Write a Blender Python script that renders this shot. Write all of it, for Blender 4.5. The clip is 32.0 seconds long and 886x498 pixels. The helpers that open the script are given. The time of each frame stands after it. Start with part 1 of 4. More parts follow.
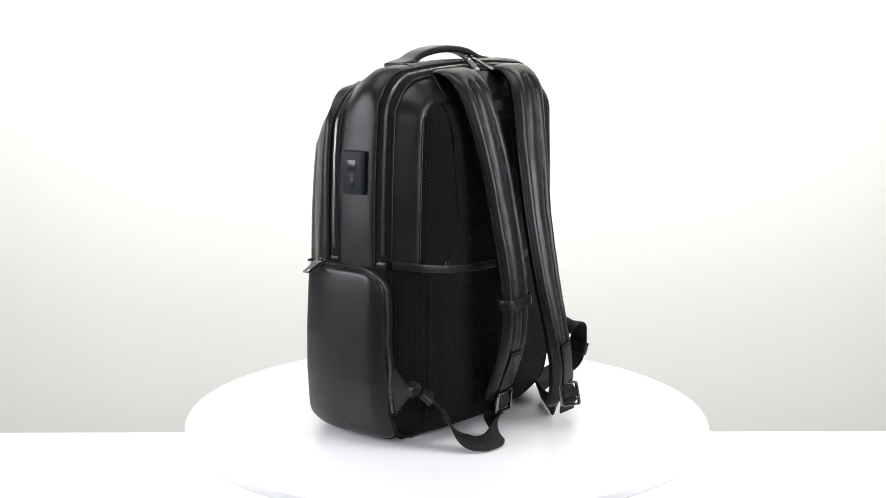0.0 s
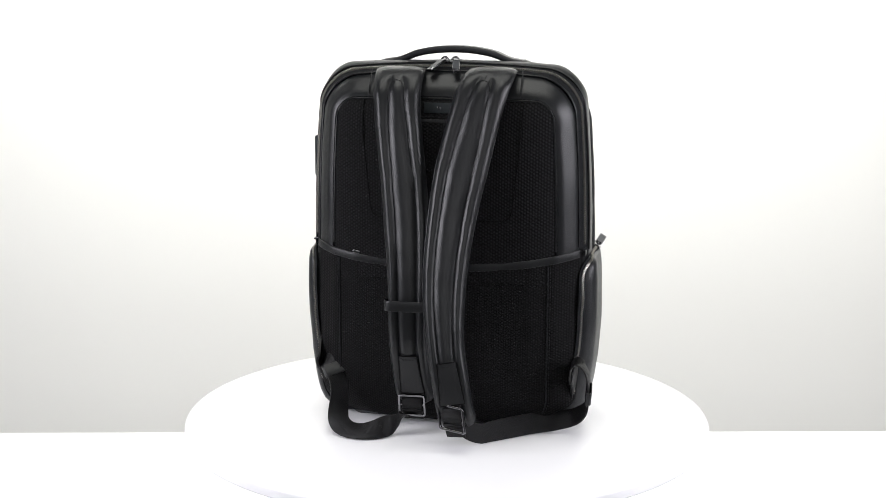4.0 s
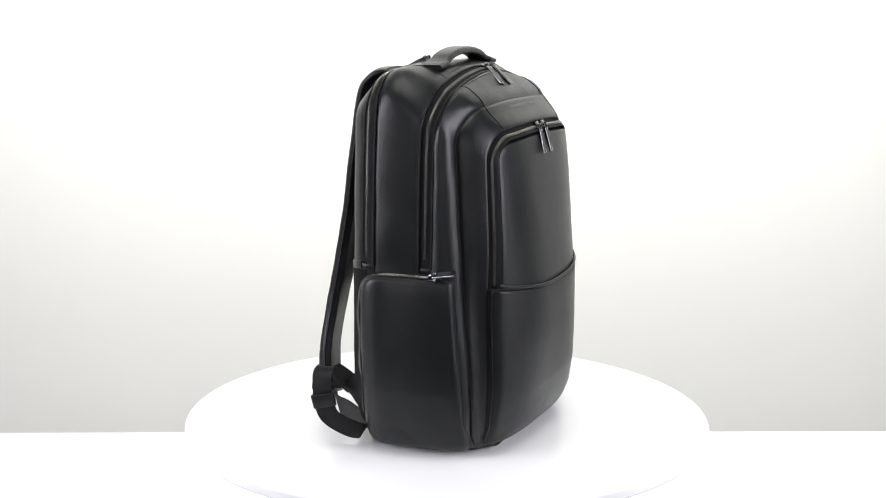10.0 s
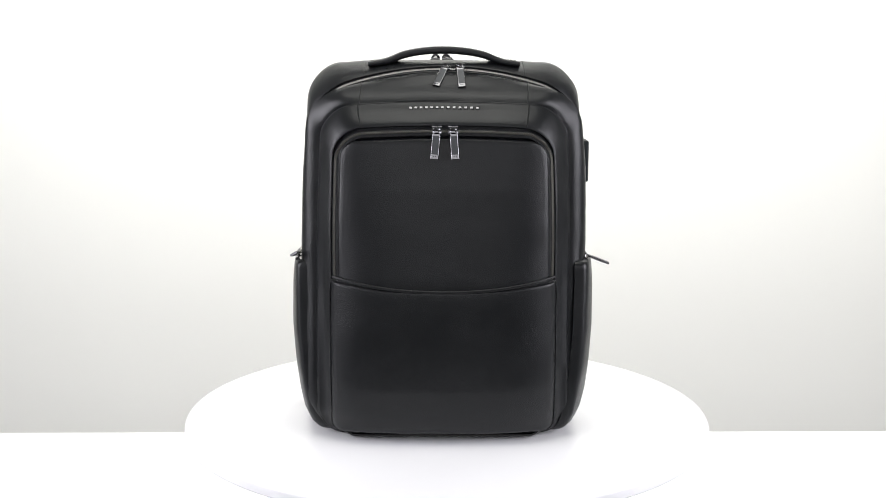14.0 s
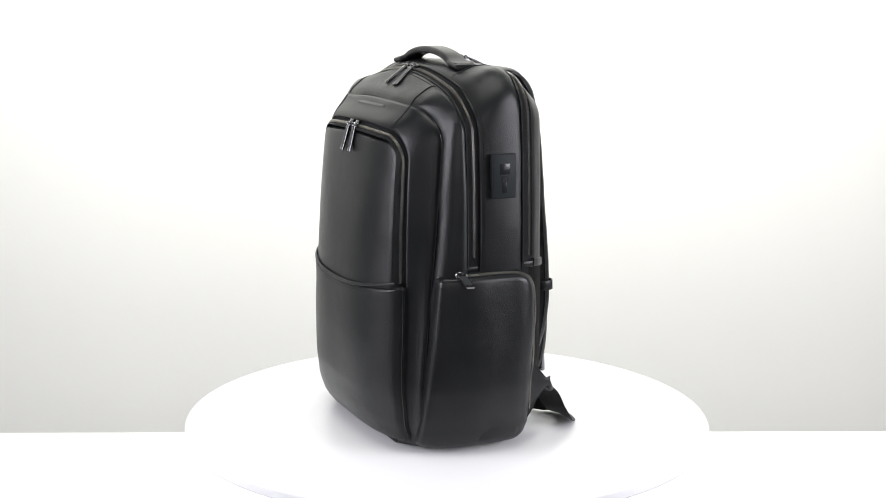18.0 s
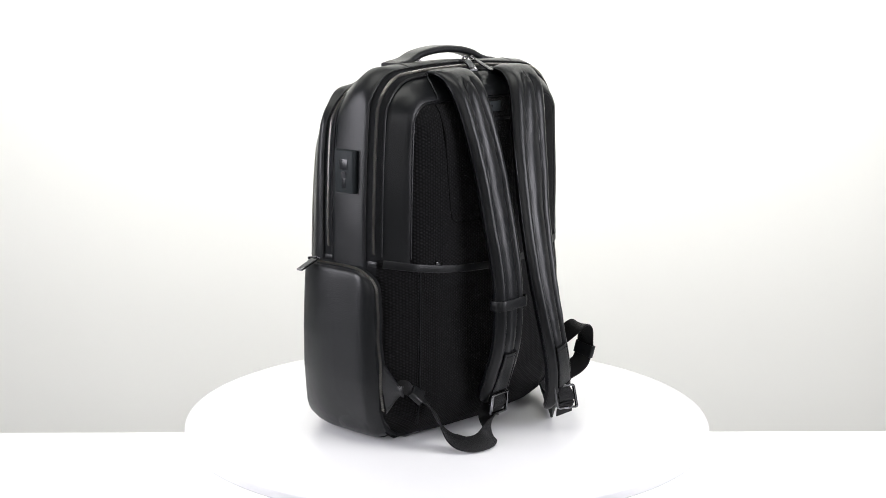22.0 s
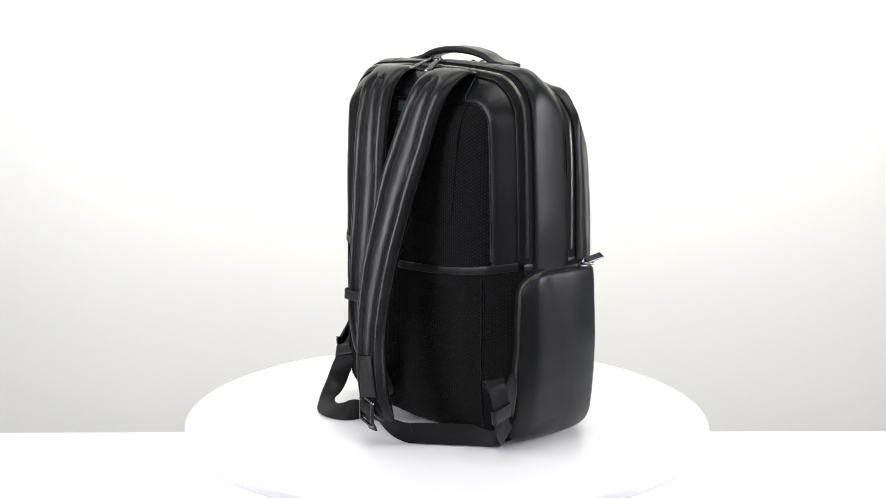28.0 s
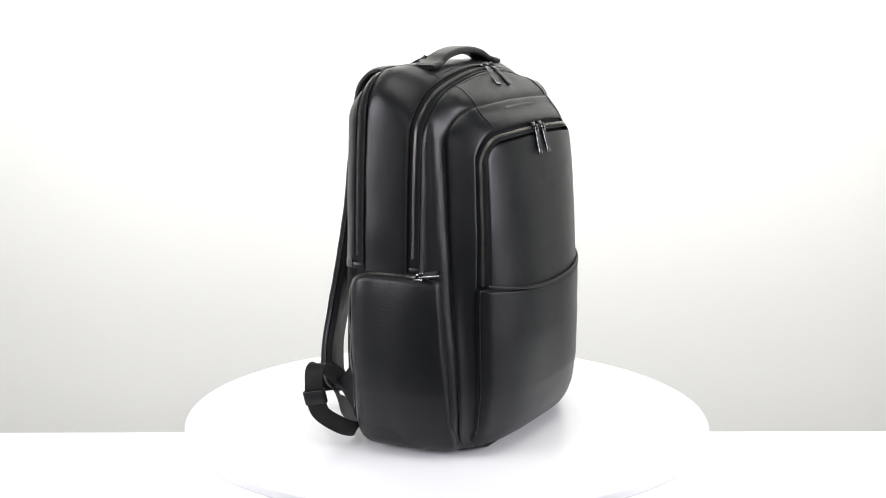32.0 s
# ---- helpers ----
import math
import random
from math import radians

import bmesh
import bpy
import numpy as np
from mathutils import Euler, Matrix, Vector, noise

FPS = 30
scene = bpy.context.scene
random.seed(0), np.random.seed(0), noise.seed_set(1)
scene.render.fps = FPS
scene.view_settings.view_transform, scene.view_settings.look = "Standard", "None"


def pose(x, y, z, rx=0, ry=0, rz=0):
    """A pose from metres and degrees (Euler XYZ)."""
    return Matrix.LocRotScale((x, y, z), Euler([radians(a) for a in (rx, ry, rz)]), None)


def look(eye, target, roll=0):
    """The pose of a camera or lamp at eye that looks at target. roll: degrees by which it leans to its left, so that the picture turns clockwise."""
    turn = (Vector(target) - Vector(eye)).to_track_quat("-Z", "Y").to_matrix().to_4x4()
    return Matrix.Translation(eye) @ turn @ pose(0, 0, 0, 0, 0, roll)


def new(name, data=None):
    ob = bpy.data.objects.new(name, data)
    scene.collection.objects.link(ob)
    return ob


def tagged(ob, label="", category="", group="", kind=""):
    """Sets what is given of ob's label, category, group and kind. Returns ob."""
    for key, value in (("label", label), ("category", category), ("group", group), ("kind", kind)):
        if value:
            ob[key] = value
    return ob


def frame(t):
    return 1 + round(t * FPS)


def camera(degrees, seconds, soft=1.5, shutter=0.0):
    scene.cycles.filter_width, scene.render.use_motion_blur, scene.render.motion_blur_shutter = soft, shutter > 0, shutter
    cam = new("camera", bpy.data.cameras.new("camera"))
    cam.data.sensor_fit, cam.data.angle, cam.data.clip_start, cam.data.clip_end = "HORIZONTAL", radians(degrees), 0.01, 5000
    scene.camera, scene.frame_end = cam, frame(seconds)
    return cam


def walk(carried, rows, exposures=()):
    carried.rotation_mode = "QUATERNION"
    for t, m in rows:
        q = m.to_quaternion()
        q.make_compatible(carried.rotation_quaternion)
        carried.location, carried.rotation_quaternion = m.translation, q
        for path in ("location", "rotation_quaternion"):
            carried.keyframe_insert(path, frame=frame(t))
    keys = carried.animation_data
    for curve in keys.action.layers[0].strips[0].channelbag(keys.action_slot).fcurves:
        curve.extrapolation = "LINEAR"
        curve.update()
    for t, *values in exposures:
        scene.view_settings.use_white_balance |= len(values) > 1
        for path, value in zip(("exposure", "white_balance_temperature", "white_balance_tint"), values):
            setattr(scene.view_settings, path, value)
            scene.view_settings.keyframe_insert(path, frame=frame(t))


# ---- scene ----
# ---- camera: stands still on its stand ----
cam = camera(35.49, 32.0, soft=0.75)
EYE = (0.0, -1.7160, 0.5399)
VIEW = look(EYE, (-0.0056, 0.0, 0.2143), roll=0.183)
walk(cam, [(0.0, VIEW), (32.0, VIEW)])

# ---- the studio's light ----
world = bpy.data.worlds.new("studio_air")
scene.world = world
world.use_nodes = True
world.node_tree.nodes["Background"].inputs[0].default_value = (0.95, 0.97, 1.0, 1)
world.node_tree.nodes["Background"].inputs[1].default_value = 0.05
scene.view_settings.exposure = 0.0


def area(name, eye, target, sx, sy, watts, colour=(1, 1, 1)):
    lamp = bpy.data.lights.new(name, "AREA")
    lamp.shape, lamp.size, lamp.size_y, lamp.energy, lamp.color = "RECTANGLE", sx, sy, watts, colour
    ob = new(name, lamp)
    ob.matrix_world = look(eye, target)
    return ob


area("softbox_overhead", (0.0, -0.35, 1.95), (0, 0.05, 0), 1.6, 0.9, 18, (1.0, 1.0, 0.95))
area("softbox_left", (-1.60, -0.62, 0.66), (0, 0, 0.2), 0.9, 0.95, 28, (0.94, 0.925, 1.0))
area("softbox_right", (1.60, -0.66, 0.68), (0, 0, 0.2), 0.9, 0.95, 29, (0.94, 0.925, 1.0))
# the wide front lamp is an added fill that brightens leather facing the camera
area("front_fill", (0.0, -2.75, 0.95), (0, 0, 0.25), 2.6, 1.6, 20, (0.98, 0.97, 1.0))
area("backdrop_lamp", (0.0, 0.72, 1.20), (0, 1.5, 0.05), 2.2, 0.3, 24, (1.0, 1.0, 0.96))

# ---- materials ----


def material(name, base, rough, metal=0.0, spec=0.5, coat=0.0):
    m = bpy.data.materials.new(name)
    m.use_nodes = True
    b = m.node_tree.nodes["Principled BSDF"]
    b.inputs["Base Color"].default_value = (*base, 1)
    b.inputs["Roughness"].default_value = rough
    b.inputs["Metallic"].default_value = metal
    b.inputs["Specular IOR Level"].default_value = spec
    b.inputs["Coat Weight"].default_value = coat
    return m, m.node_tree, b


def node(tree, kind, **values):
    n = tree.nodes.new(kind)
    for key, v in values.items():
        n.inputs[key.replace("_", " ")].default_value = v
    return n


def coords(tree):
    return tree.nodes.new("ShaderNodeTexCoord").outputs["Object"]


def mix_colour(tree, fac, a, b):
    ramp = tree.nodes.new("ShaderNodeValToRGB")
    ramp.color_ramp.elements[0].color, ramp.color_ramp.elements[1].color = (*a, 1), (*b, 1)
    tree.links.new(fac, ramp.inputs[0])
    return ramp


def bump(tree, height, strength, distance, before=None):
    n = node(tree, "ShaderNodeBump", Strength=strength, Distance=distance)
    tree.links.new(height, n.inputs["Height"])
    if before:
        tree.links.new(before.outputs[0], n.inputs["Normal"])
    return n


def leather(name, base, rough, grain=880.0, pebble=0.21, crease=0.05, spec=0.32):
    """Grained calf leather: round pebbles about 2 mm wide with grooves between, soft creases, uneven gloss."""
    m, tree, b = material(name, base, rough, spec=spec)
    at = coords(tree)
    swirl = node(tree, "ShaderNodeTexNoise", Scale=300.0, Detail=1.0)
    tree.links.new(at, swirl.inputs["Vector"])
    bent = tree.nodes.new("ShaderNodeVectorMath")
    bent.operation = "MULTIPLY_ADD"
    bent.inputs[1].default_value = (0.0008, 0.0008, 0.0008)
    tree.links.new(swirl.outputs["Color"], bent.inputs[0])
    tree.links.new(at, bent.inputs[2])
    pebbles = node(tree, "ShaderNodeTexVoronoi", Scale=grain)
    tree.links.new(bent.outputs[0], pebbles.inputs["Vector"])
    domes = tree.nodes.new("ShaderNodeMapRange")
    domes.interpolation_type = "SMOOTHSTEP"
    domes.inputs["From Min"].default_value, domes.inputs["From Max"].default_value = 0.15, 0.75
    domes.inputs["To Min"].default_value, domes.inputs["To Max"].default_value = 1.0, 0.0
    tree.links.new(pebbles.outputs["Distance"], domes.inputs["Value"])
    warp = node(tree, "ShaderNodeTexNoise", Scale=62.0, Detail=3.0, Roughness=0.55)
    wide = node(tree, "ShaderNodeTexNoise", Scale=19.0, Detail=4.0, Roughness=0.6)
    fine = node(tree, "ShaderNodeTexNoise", Scale=1900.0, Detail=2.0)
    for n in (warp, wide, fine):
        tree.links.new(at, n.inputs["Vector"])
    # grain is strong in patches and smoothed out elsewhere
    patch = tree.nodes.new("ShaderNodeMapRange")
    patch.inputs["From Min"].default_value, patch.inputs["From Max"].default_value = 0.36, 0.62
    patch.inputs["To Min"].default_value, patch.inputs["To Max"].default_value = 0.35, 1.0
    tree.links.new(wide.outputs["Fac"], patch.inputs["Value"])
    times = tree.nodes.new("ShaderNodeMath")
    times.operation = "MULTIPLY"
    tree.links.new(domes.outputs["Result"], times.inputs[0])
    tree.links.new(patch.outputs["Result"], times.inputs[1])
    b1 = bump(tree, warp.outputs["Fac"], crease, 0.004)
    b2 = bump(tree, times.outputs[0], pebble, 0.0006, b1)
    b3 = bump(tree, fine.outputs["Fac"], 0.15, 0.0002, b2)
    tree.links.new(b3.outputs[0], b.inputs["Normal"])
    gloss = tree.nodes.new("ShaderNodeMapRange")
    gloss.inputs["To Min"].default_value, gloss.inputs["To Max"].default_value = rough - 0.05, rough + 0.06
    tree.links.new(wide.outputs["Fac"], gloss.inputs["Value"])
    tree.links.new(gloss.outputs["Result"], b.inputs["Roughness"])
    tint = mix_colour(tree, wide.outputs["Fac"], [c * 0.85 for c in base], [c * 1.18 for c in base])
    tree.links.new(tint.outputs[0], b.inputs["Base Color"])
    return m


def knit(name, base, size=0.0042, flat=0.4):
    """Spacer mesh: staggered cells in rows, on the two wide directions of the back."""
    m, tree, b = material(name, base, 0.8, spec=0.12)
    at = coords(tree)
    k = 4 * math.pi / (math.sqrt(3) * size)
    total = None
    for a in (0, 60, 120):
        along = tree.nodes.new("ShaderNodeVectorMath")
        along.operation = "DOT_PRODUCT"
        along.inputs[1].default_value = (k * math.cos(radians(a)), 0, 0.92 * k * math.sin(radians(a)))
        tree.links.new(at, along.inputs[0])
        wave = tree.nodes.new("ShaderNodeMath")
        wave.operation = "COSINE"
        tree.links.new(along.outputs["Value"], wave.inputs[0])
        if total is None:
            total = wave
        else:
            both = tree.nodes.new("ShaderNodeMath")
            both.operation = "ADD"
            tree.links.new(total.outputs[0], both.inputs[0])
            tree.links.new(wave.outputs[0], both.inputs[1])
            total = both
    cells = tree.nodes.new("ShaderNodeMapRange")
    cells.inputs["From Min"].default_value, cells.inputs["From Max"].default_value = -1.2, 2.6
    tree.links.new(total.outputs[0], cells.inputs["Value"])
    wide = node(tree, "ShaderNodeTexNoise", Scale=24.0, Detail=3.0)
    fuzz = node(tree, "ShaderNodeTexNoise", Scale=2200.0, Detail=2.0)
    tree.links.new(at, wide.inputs["Vector"])
    tree.links.new(at, fuzz.inputs["Vector"])
    b1 = bump(tree, cells.outputs["Result"], flat, 0.0022)
    b2 = bump(tree, fuzz.outputs["Fac"], 0.3, 0.0003, b1)
    tree.links.new(b2.outputs[0], b.inputs["Normal"])
    # relief shade put into the colour: pits darkened, cell crowns lightened
    relief_shade = mix_colour(tree, cells.outputs["Result"], [c * 0.3 for c in base], [c * 1.5 for c in base])
    tree.links.new(relief_shade.outputs[0], b.inputs["Base Color"])
    return m


def woven(name, base, scale, rough=0.6, spec=0.4):
    """Ribbed webbing and zip tape: fine ribs across the band."""
    m, tree, b = material(name, base, rough, spec=spec)
    at = coords(tree)
    ribs = node(tree, "ShaderNodeTexWave", Scale=scale, Distortion=1.2, Detail=1.0)
    ribs.bands_direction = "DIAGONAL"
    wide = node(tree, "ShaderNodeTexNoise", Scale=60.0, Detail=4.0)
    tree.links.new(at, ribs.inputs["Vector"])
    tree.links.new(at, wide.inputs["Vector"])
    b1 = bump(tree, ribs.outputs["Fac"], 0.45, 0.0004)
    tree.links.new(b1.outputs[0], b.inputs["Normal"])
    tint = mix_colour(tree, wide.outputs["Fac"], [c * 0.7 for c in base], [c * 1.35 for c in base])
    tree.links.new(tint.outputs[0], b.inputs["Base Color"])
    return m


def painted(name, base, rough, scale=6.0, depth=0.03, spec=0.4):
    """Painted board, paper or plastic with faint blotches."""
    m, tree, b = material(name, base, rough, spec=spec)
    at = coords(tree)
    wide = node(tree, "ShaderNodeTexNoise", Scale=scale, Detail=5.0)
    tree.links.new(at, wide.inputs["Vector"])
    tint = mix_colour(tree, wide.outputs["Fac"], [c * (1 - depth) for c in base], [min(c * (1 + depth), 0.95) for c in base])
    tree.links.new(tint.outputs[0], b.inputs["Base Color"])
    fine = node(tree, "ShaderNodeTexNoise", Scale=420.0, Detail=3.0)
    tree.links.new(at, fine.inputs["Vector"])
    b1 = bump(tree, fine.outputs["Fac"], 0.05, 0.0005)
    tree.links.new(b1.outputs[0], b.inputs["Normal"])
    return m


def brushed(name, base, rough):
    m, tree, b = material(name, base, rough, metal=1.0)
    at = coords(tree)
    scuff = node(tree, "ShaderNodeTexNoise", Scale=700.0, Detail=3.0)
    tree.links.new(at, scuff.inputs["Vector"])
    gloss = tree.nodes.new("ShaderNodeMapRange")
    gloss.inputs["To Min"].default_value, gloss.inputs["To Max"].default_value = rough * 0.7, rough * 1.5
    tree.links.new(scuff.outputs["Fac"], gloss.inputs["Value"])
    tree.links.new(gloss.outputs["Result"], b.inputs["Roughness"])
    return m


LEATHER = leather("black_grained_leather", (0.0062, 0.0069, 0.0077), 0.33)
LEATHER_SMOOTH = leather("black_smooth_leather", (0.0060, 0.0066, 0.0073), 0.31, pebble=0.18, crease=0.04)
LEATHER_TRIM = leather("black_leather_trim", (0.0052, 0.0057, 0.0063), 0.36, pebble=0.2, crease=0.06)
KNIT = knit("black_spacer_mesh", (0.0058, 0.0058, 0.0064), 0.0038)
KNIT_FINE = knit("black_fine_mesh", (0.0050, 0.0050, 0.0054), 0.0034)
TAPE = woven("black_zip_tape", (0.007, 0.0075, 0.0085), 900.0, 0.7, 0.15)
WEBBING = woven("black_webbing", (0.0034, 0.0034, 0.0038), 620.0, 0.45, 0.22)
THREAD = material("black_thread", (0.012, 0.012, 0.013), 0.7, spec=0.15)[0]
RUBBER = painted("black_rubber", (0.0150, 0.0185, 0.0200), 0.5, 60.0, 0.2, 0.16)
BADGE = brushed("dark_badge_metal", (0.20, 0.20, 0.205), 0.22)
GUNMETAL = brushed("gunmetal", (0.44, 0.425, 0.392), 0.28)
CHROME = brushed("dark_chrome", (0.19, 0.19, 0.198), 0.13)
GLOSS = painted("glossy_black", (0.012, 0.013, 0.015), 0.22, 80.0, 0.1)
INLAY = painted("dark_grey_inlay", (0.03, 0.033, 0.037), 0.3, 80.0, 0.2)
# near-black that stands in for the shade inside grooves
GROOVE_SHADE = material("groove_shade", (0.002, 0.002, 0.0022), 0.8, spec=0.08)[0]
WHITE_PLATTER = painted("white_plastic", (0.82, 0.82, 0.83), 0.24)
WHITE_TABLE = painted("white_table_lacquer", (0.80, 0.81, 0.82), 0.38)
BACKDROP = painted("white_backdrop_paper", (0.80, 0.80, 0.755), 0.9, 1.5, 0.015)
ROOM = painted("grey_room_paint", (0.24, 0.24, 0.24), 0.9, 1.0, 0.03)

# ---- mesh tools ----


def on_bag(ob):
    while ob is not None and ob.parent is not None:
        ob = ob.parent
    return ob is not None and ob.name == "backpack"


def part(name, data, mat, parent, label="", smooth=True):
    """One mesh object under a thing or a part. data: (verts, faces)."""
    me = bpy.data.meshes.new(name)
    at = np.asarray(data[0], float)
    if on_bag(parent):
        # the soft bag stands a little askew: its left side sits further forward and its middle leans that way
        reach = np.where(at[:, 0] > 0, np.interp(at[:, 1], [0, 0.04, 0.06, 0.10], [0, 1, 1, 0]), np.interp(at[:, 1], [-0.03, 0.005, 0.06, 0.10], [0, 1, 1, 0]))
        mid = np.interp(at[:, 1], [0, 0.04, 0.06, 0.10], [0, 1, 1, 0])
        soft = np.clip(np.abs(at[:, 0]) / 0.08, 0, 1)
        at[:, 0] -= 0.0012 * (mid + (reach - mid) * soft) * np.interp(at[:, 2], [0.2, 0.26], [0, 1])
        at[:, 0] += 0.0020 * np.interp(at[:, 1], [0.055, 0.09], [0, 1])
        at[:, 1] -= 0.012 * at[:, 0] * np.interp(at[:, 1], [-0.075, -0.045, 0.055, 0.10], [0, 1, 1, 2])
    me.from_pydata([tuple(map(float, v)) for v in at], [], [tuple(map(int, f)) for f in data[1]])
    bm = bmesh.new()
    bm.from_mesh(me)
    bmesh.ops.recalc_face_normals(bm, faces=bm.faces)
    bm.to_mesh(me)
    bm.free()
    if smooth:
        me.polygons.foreach_set("use_smooth", [True] * len(me.polygons))
        me.set_sharp_from_angle(angle=radians(48))
    me.materials.append(mat)
    ob = new(name, me)
    if name.endswith(("teeth", "stitching")):
        tagged(ob, kind="stuff")
    ob.parent = parent
    return tagged(ob, label) if label else ob


def join(*datas):
    verts, faces = [], []
    for v, f in datas:
        k = len(verts)
        verts.extend(v)
        faces.extend([tuple(i + k for i in q) for q in f])
    return verts, faces


def grid(P, wrap=False, keep=None):
    """A sheet of quads over P[i][j]; wrap closes j; keep(middle of a face) picks the faces."""
    P = np.asarray(P, float)
    n, m = P.shape[:2]
    V = P.reshape(-1, 3)
    faces = []
    for i in range(n - 1):
        for j in range(m if wrap else m - 1):
            q = (i * m + j, i * m + (j + 1) % m, (i + 1) * m + (j + 1) % m, (i + 1) * m + j)
            if keep is None or keep(V[list(q)].mean(0)):
                faces.append(q)
    used = sorted({k for q in faces for k in q})
    index = {k: i for i, k in enumerate(used)}
    return [V[k] for k in used], [tuple(index[k] for k in q) for q in faces]


def weld(data):
    """Joins points that coincide and drops faces that collapse."""
    seen, index, verts = {}, [], []
    for v in data[0]:
        key = tuple(np.round(np.asarray(v, float) * 20000).astype(int))
        if key not in seen:
            seen[key] = len(verts)
            verts.append(v)
        index.append(seen[key])
    faces = []
    for q in data[1]:
        f = [index[k] for k in q]
        f = [k for i, k in enumerate(f) if k != f[i - 1]]
        if len(set(f)) == len(f) and len(f) > 2:
            faces.append(tuple(f))
    return np.asarray(verts, float), faces


def thick(data, depth, centre=(0, 0.03, 0.22)):
    """A sheet made into a solid: a second layer depth behind it (towards centre), and a rim."""
    verts, faces = weld(data)
    turn = 0.0
    for q in faces:
        a, b, c = verts[q[0]], verts[q[1]], verts[q[2]]
        turn += float(np.dot(np.cross(b - a, c - a), a - np.asarray(centre)))
    if turn < 0:
        faces = [tuple(reversed(q)) for q in faces]
    N = np.zeros_like(verts)
    for q in faces:
        a, b, c = verts[q[0]], verts[q[1]], verts[q[2]]
        nrm = np.cross(b - a, c - a)
        if len(q) == 4:
            nrm = nrm + np.cross(c - a, verts[q[3]] - a)
        for k in q:
            N[k] += nrm
    N /= np.maximum(np.linalg.norm(N, axis=1), 1e-12)[:, None]
    n = len(verts)
    out = list(verts) + list(verts - N * depth)
    edges = {}
    for q in faces:
        for a, b in zip(q, q[1:] + q[:1]):
            edges[(a, b)] = edges.get((a, b), 0) + 1
    rim = [(b, a, a + n, b + n) for a, b in edges if (b, a) not in edges]
    return out, list(faces) + [tuple(k + n for k in reversed(q)) for q in faces] + rim


def spline(points, step):
    """A smooth line through points (Catmull-Rom), in equal steps."""
    P = np.asarray(points, float)
    Q = np.vstack([2 * P[0] - P[1], P, 2 * P[-1] - P[-2]])
    fine = []
    for i in range(1, len(Q) - 2):
        a, b, c, d = Q[i - 1:i + 3]
        for u in np.linspace(0, 1, 16, endpoint=False):
            fine.append(0.5 * (2 * b + (c - a) * u + (2 * a - 5 * b + 4 * c - d) * u * u + (3 * b - a - 3 * c + d) * u ** 3))
    fine.append(P[-1])
    return even(fine, step)


def even(points, step):
    """The same line in equal steps."""
    P = np.asarray(points, float)
    s = np.concatenate([[0], np.cumsum(np.linalg.norm(np.diff(P, axis=0), axis=1))])
    n = max(2, int(round(s[-1] / step)) + 1)
    u = np.linspace(0, s[-1], n)
    return np.stack([np.interp(u, s, P[:, k]) for k in range(P.shape[1])], 1)


def unit(v):
    v = np.asarray(v, float)
    return v / np.maximum(np.linalg.norm(v, axis=-1, keepdims=True), 1e-12)


def tangents(P):
    return unit(np.gradient(np.asarray(P, float), axis=0))


def sweep(P, side, profile, cap=True, scale=None):
    """A profile [(u, v), ...] along P: u on the side vectors, v on the normal (side x way)."""
    P, T = np.asarray(P, float), tangents(P)
    S = np.broadcast_to(np.asarray(side, float), P.shape)
    S = unit(S - T * (S * T).sum(1, keepdims=True))
    N = np.cross(S, T)
    rings = []
    for i in range(len(P)):
        k = 1.0 if scale is None else scale[i]
        rings.append([P[i] + S[i] * u * k + N[i] * v for u, v in profile])
    verts, faces = grid(rings, wrap=True)
    if cap:
        m = len(profile)
        faces = list(faces) + [tuple(range(m)), tuple(range((len(P) - 1) * m, len(P) * m))]
    return verts, faces


def rounded(w, h, r, n=4):
    """The outline of a bar w wide and h thick with round edges."""
    out = []
    for cx, cy, a0 in ((w / 2 - r, h / 2 - r, 0), (-w / 2 + r, h / 2 - r, 90), (-w / 2 + r, -h / 2 + r, 180), (w / 2 - r, -h / 2 + r, 270)):
        for k in range(n + 1):
            a = radians(a0 + 90 * k / n)
            out.append((cx + r * math.cos(a), cy + r * math.sin(a)))
    return out


def tube(P, r, n=7):
    P = np.asarray(P, float)
    T = tangents(P)
    side = np.cross(T, (0.31, 0.52, 0.79))
    return sweep(P, side, [(r * math.cos(6.2832 * k / n), r * math.sin(6.2832 * k / n)) for k in range(n)])


def boxes(centres, along, across, up, size, taper=0.62):
    """Small bars, one at each centre, in one mesh."""
    verts, faces = [], []
    a, b, c = (s / 2 for s in size)
    for p, t, s, n in zip(centres, along, across, up):
        k = len(verts)
        for x, y, z in ((-1, -1, -1), (1, -1, -1), (1, 1, -1), (-1, 1, -1), (-1, -1, 1), (1, -1, 1), (1, 1, 1), (-1, 1, 1)):
            shrink = taper if z > 0 else 1.0
            verts.append(p + t * a * x * shrink + s * b * y * shrink + n * c * z)
        faces += [tuple(k + i for i in q) for q in ((0, 3, 2, 1), (4, 5, 6, 7), (0, 1, 5, 4), (1, 2, 6, 5), (2, 3, 7, 6), (3, 0, 4, 7))]
    return verts, faces


def box(centre, x, y, z, size):
    return boxes([np.asarray(centre, float)], [unit(x)], [unit(y)], [unit(z)], size)


def stitches(P, up, pitch=0.0042, length=0.0031, width=0.0007):
    """A row of thread stitches on a surface whose normals are up."""
    Q = even(P, pitch)
    T = tangents(Q)
    U = up_along(P, up, Q)
    S = unit(np.cross(U, T))
    return boxes(Q - U * 0.0001, T, S, U, (length, width, width))


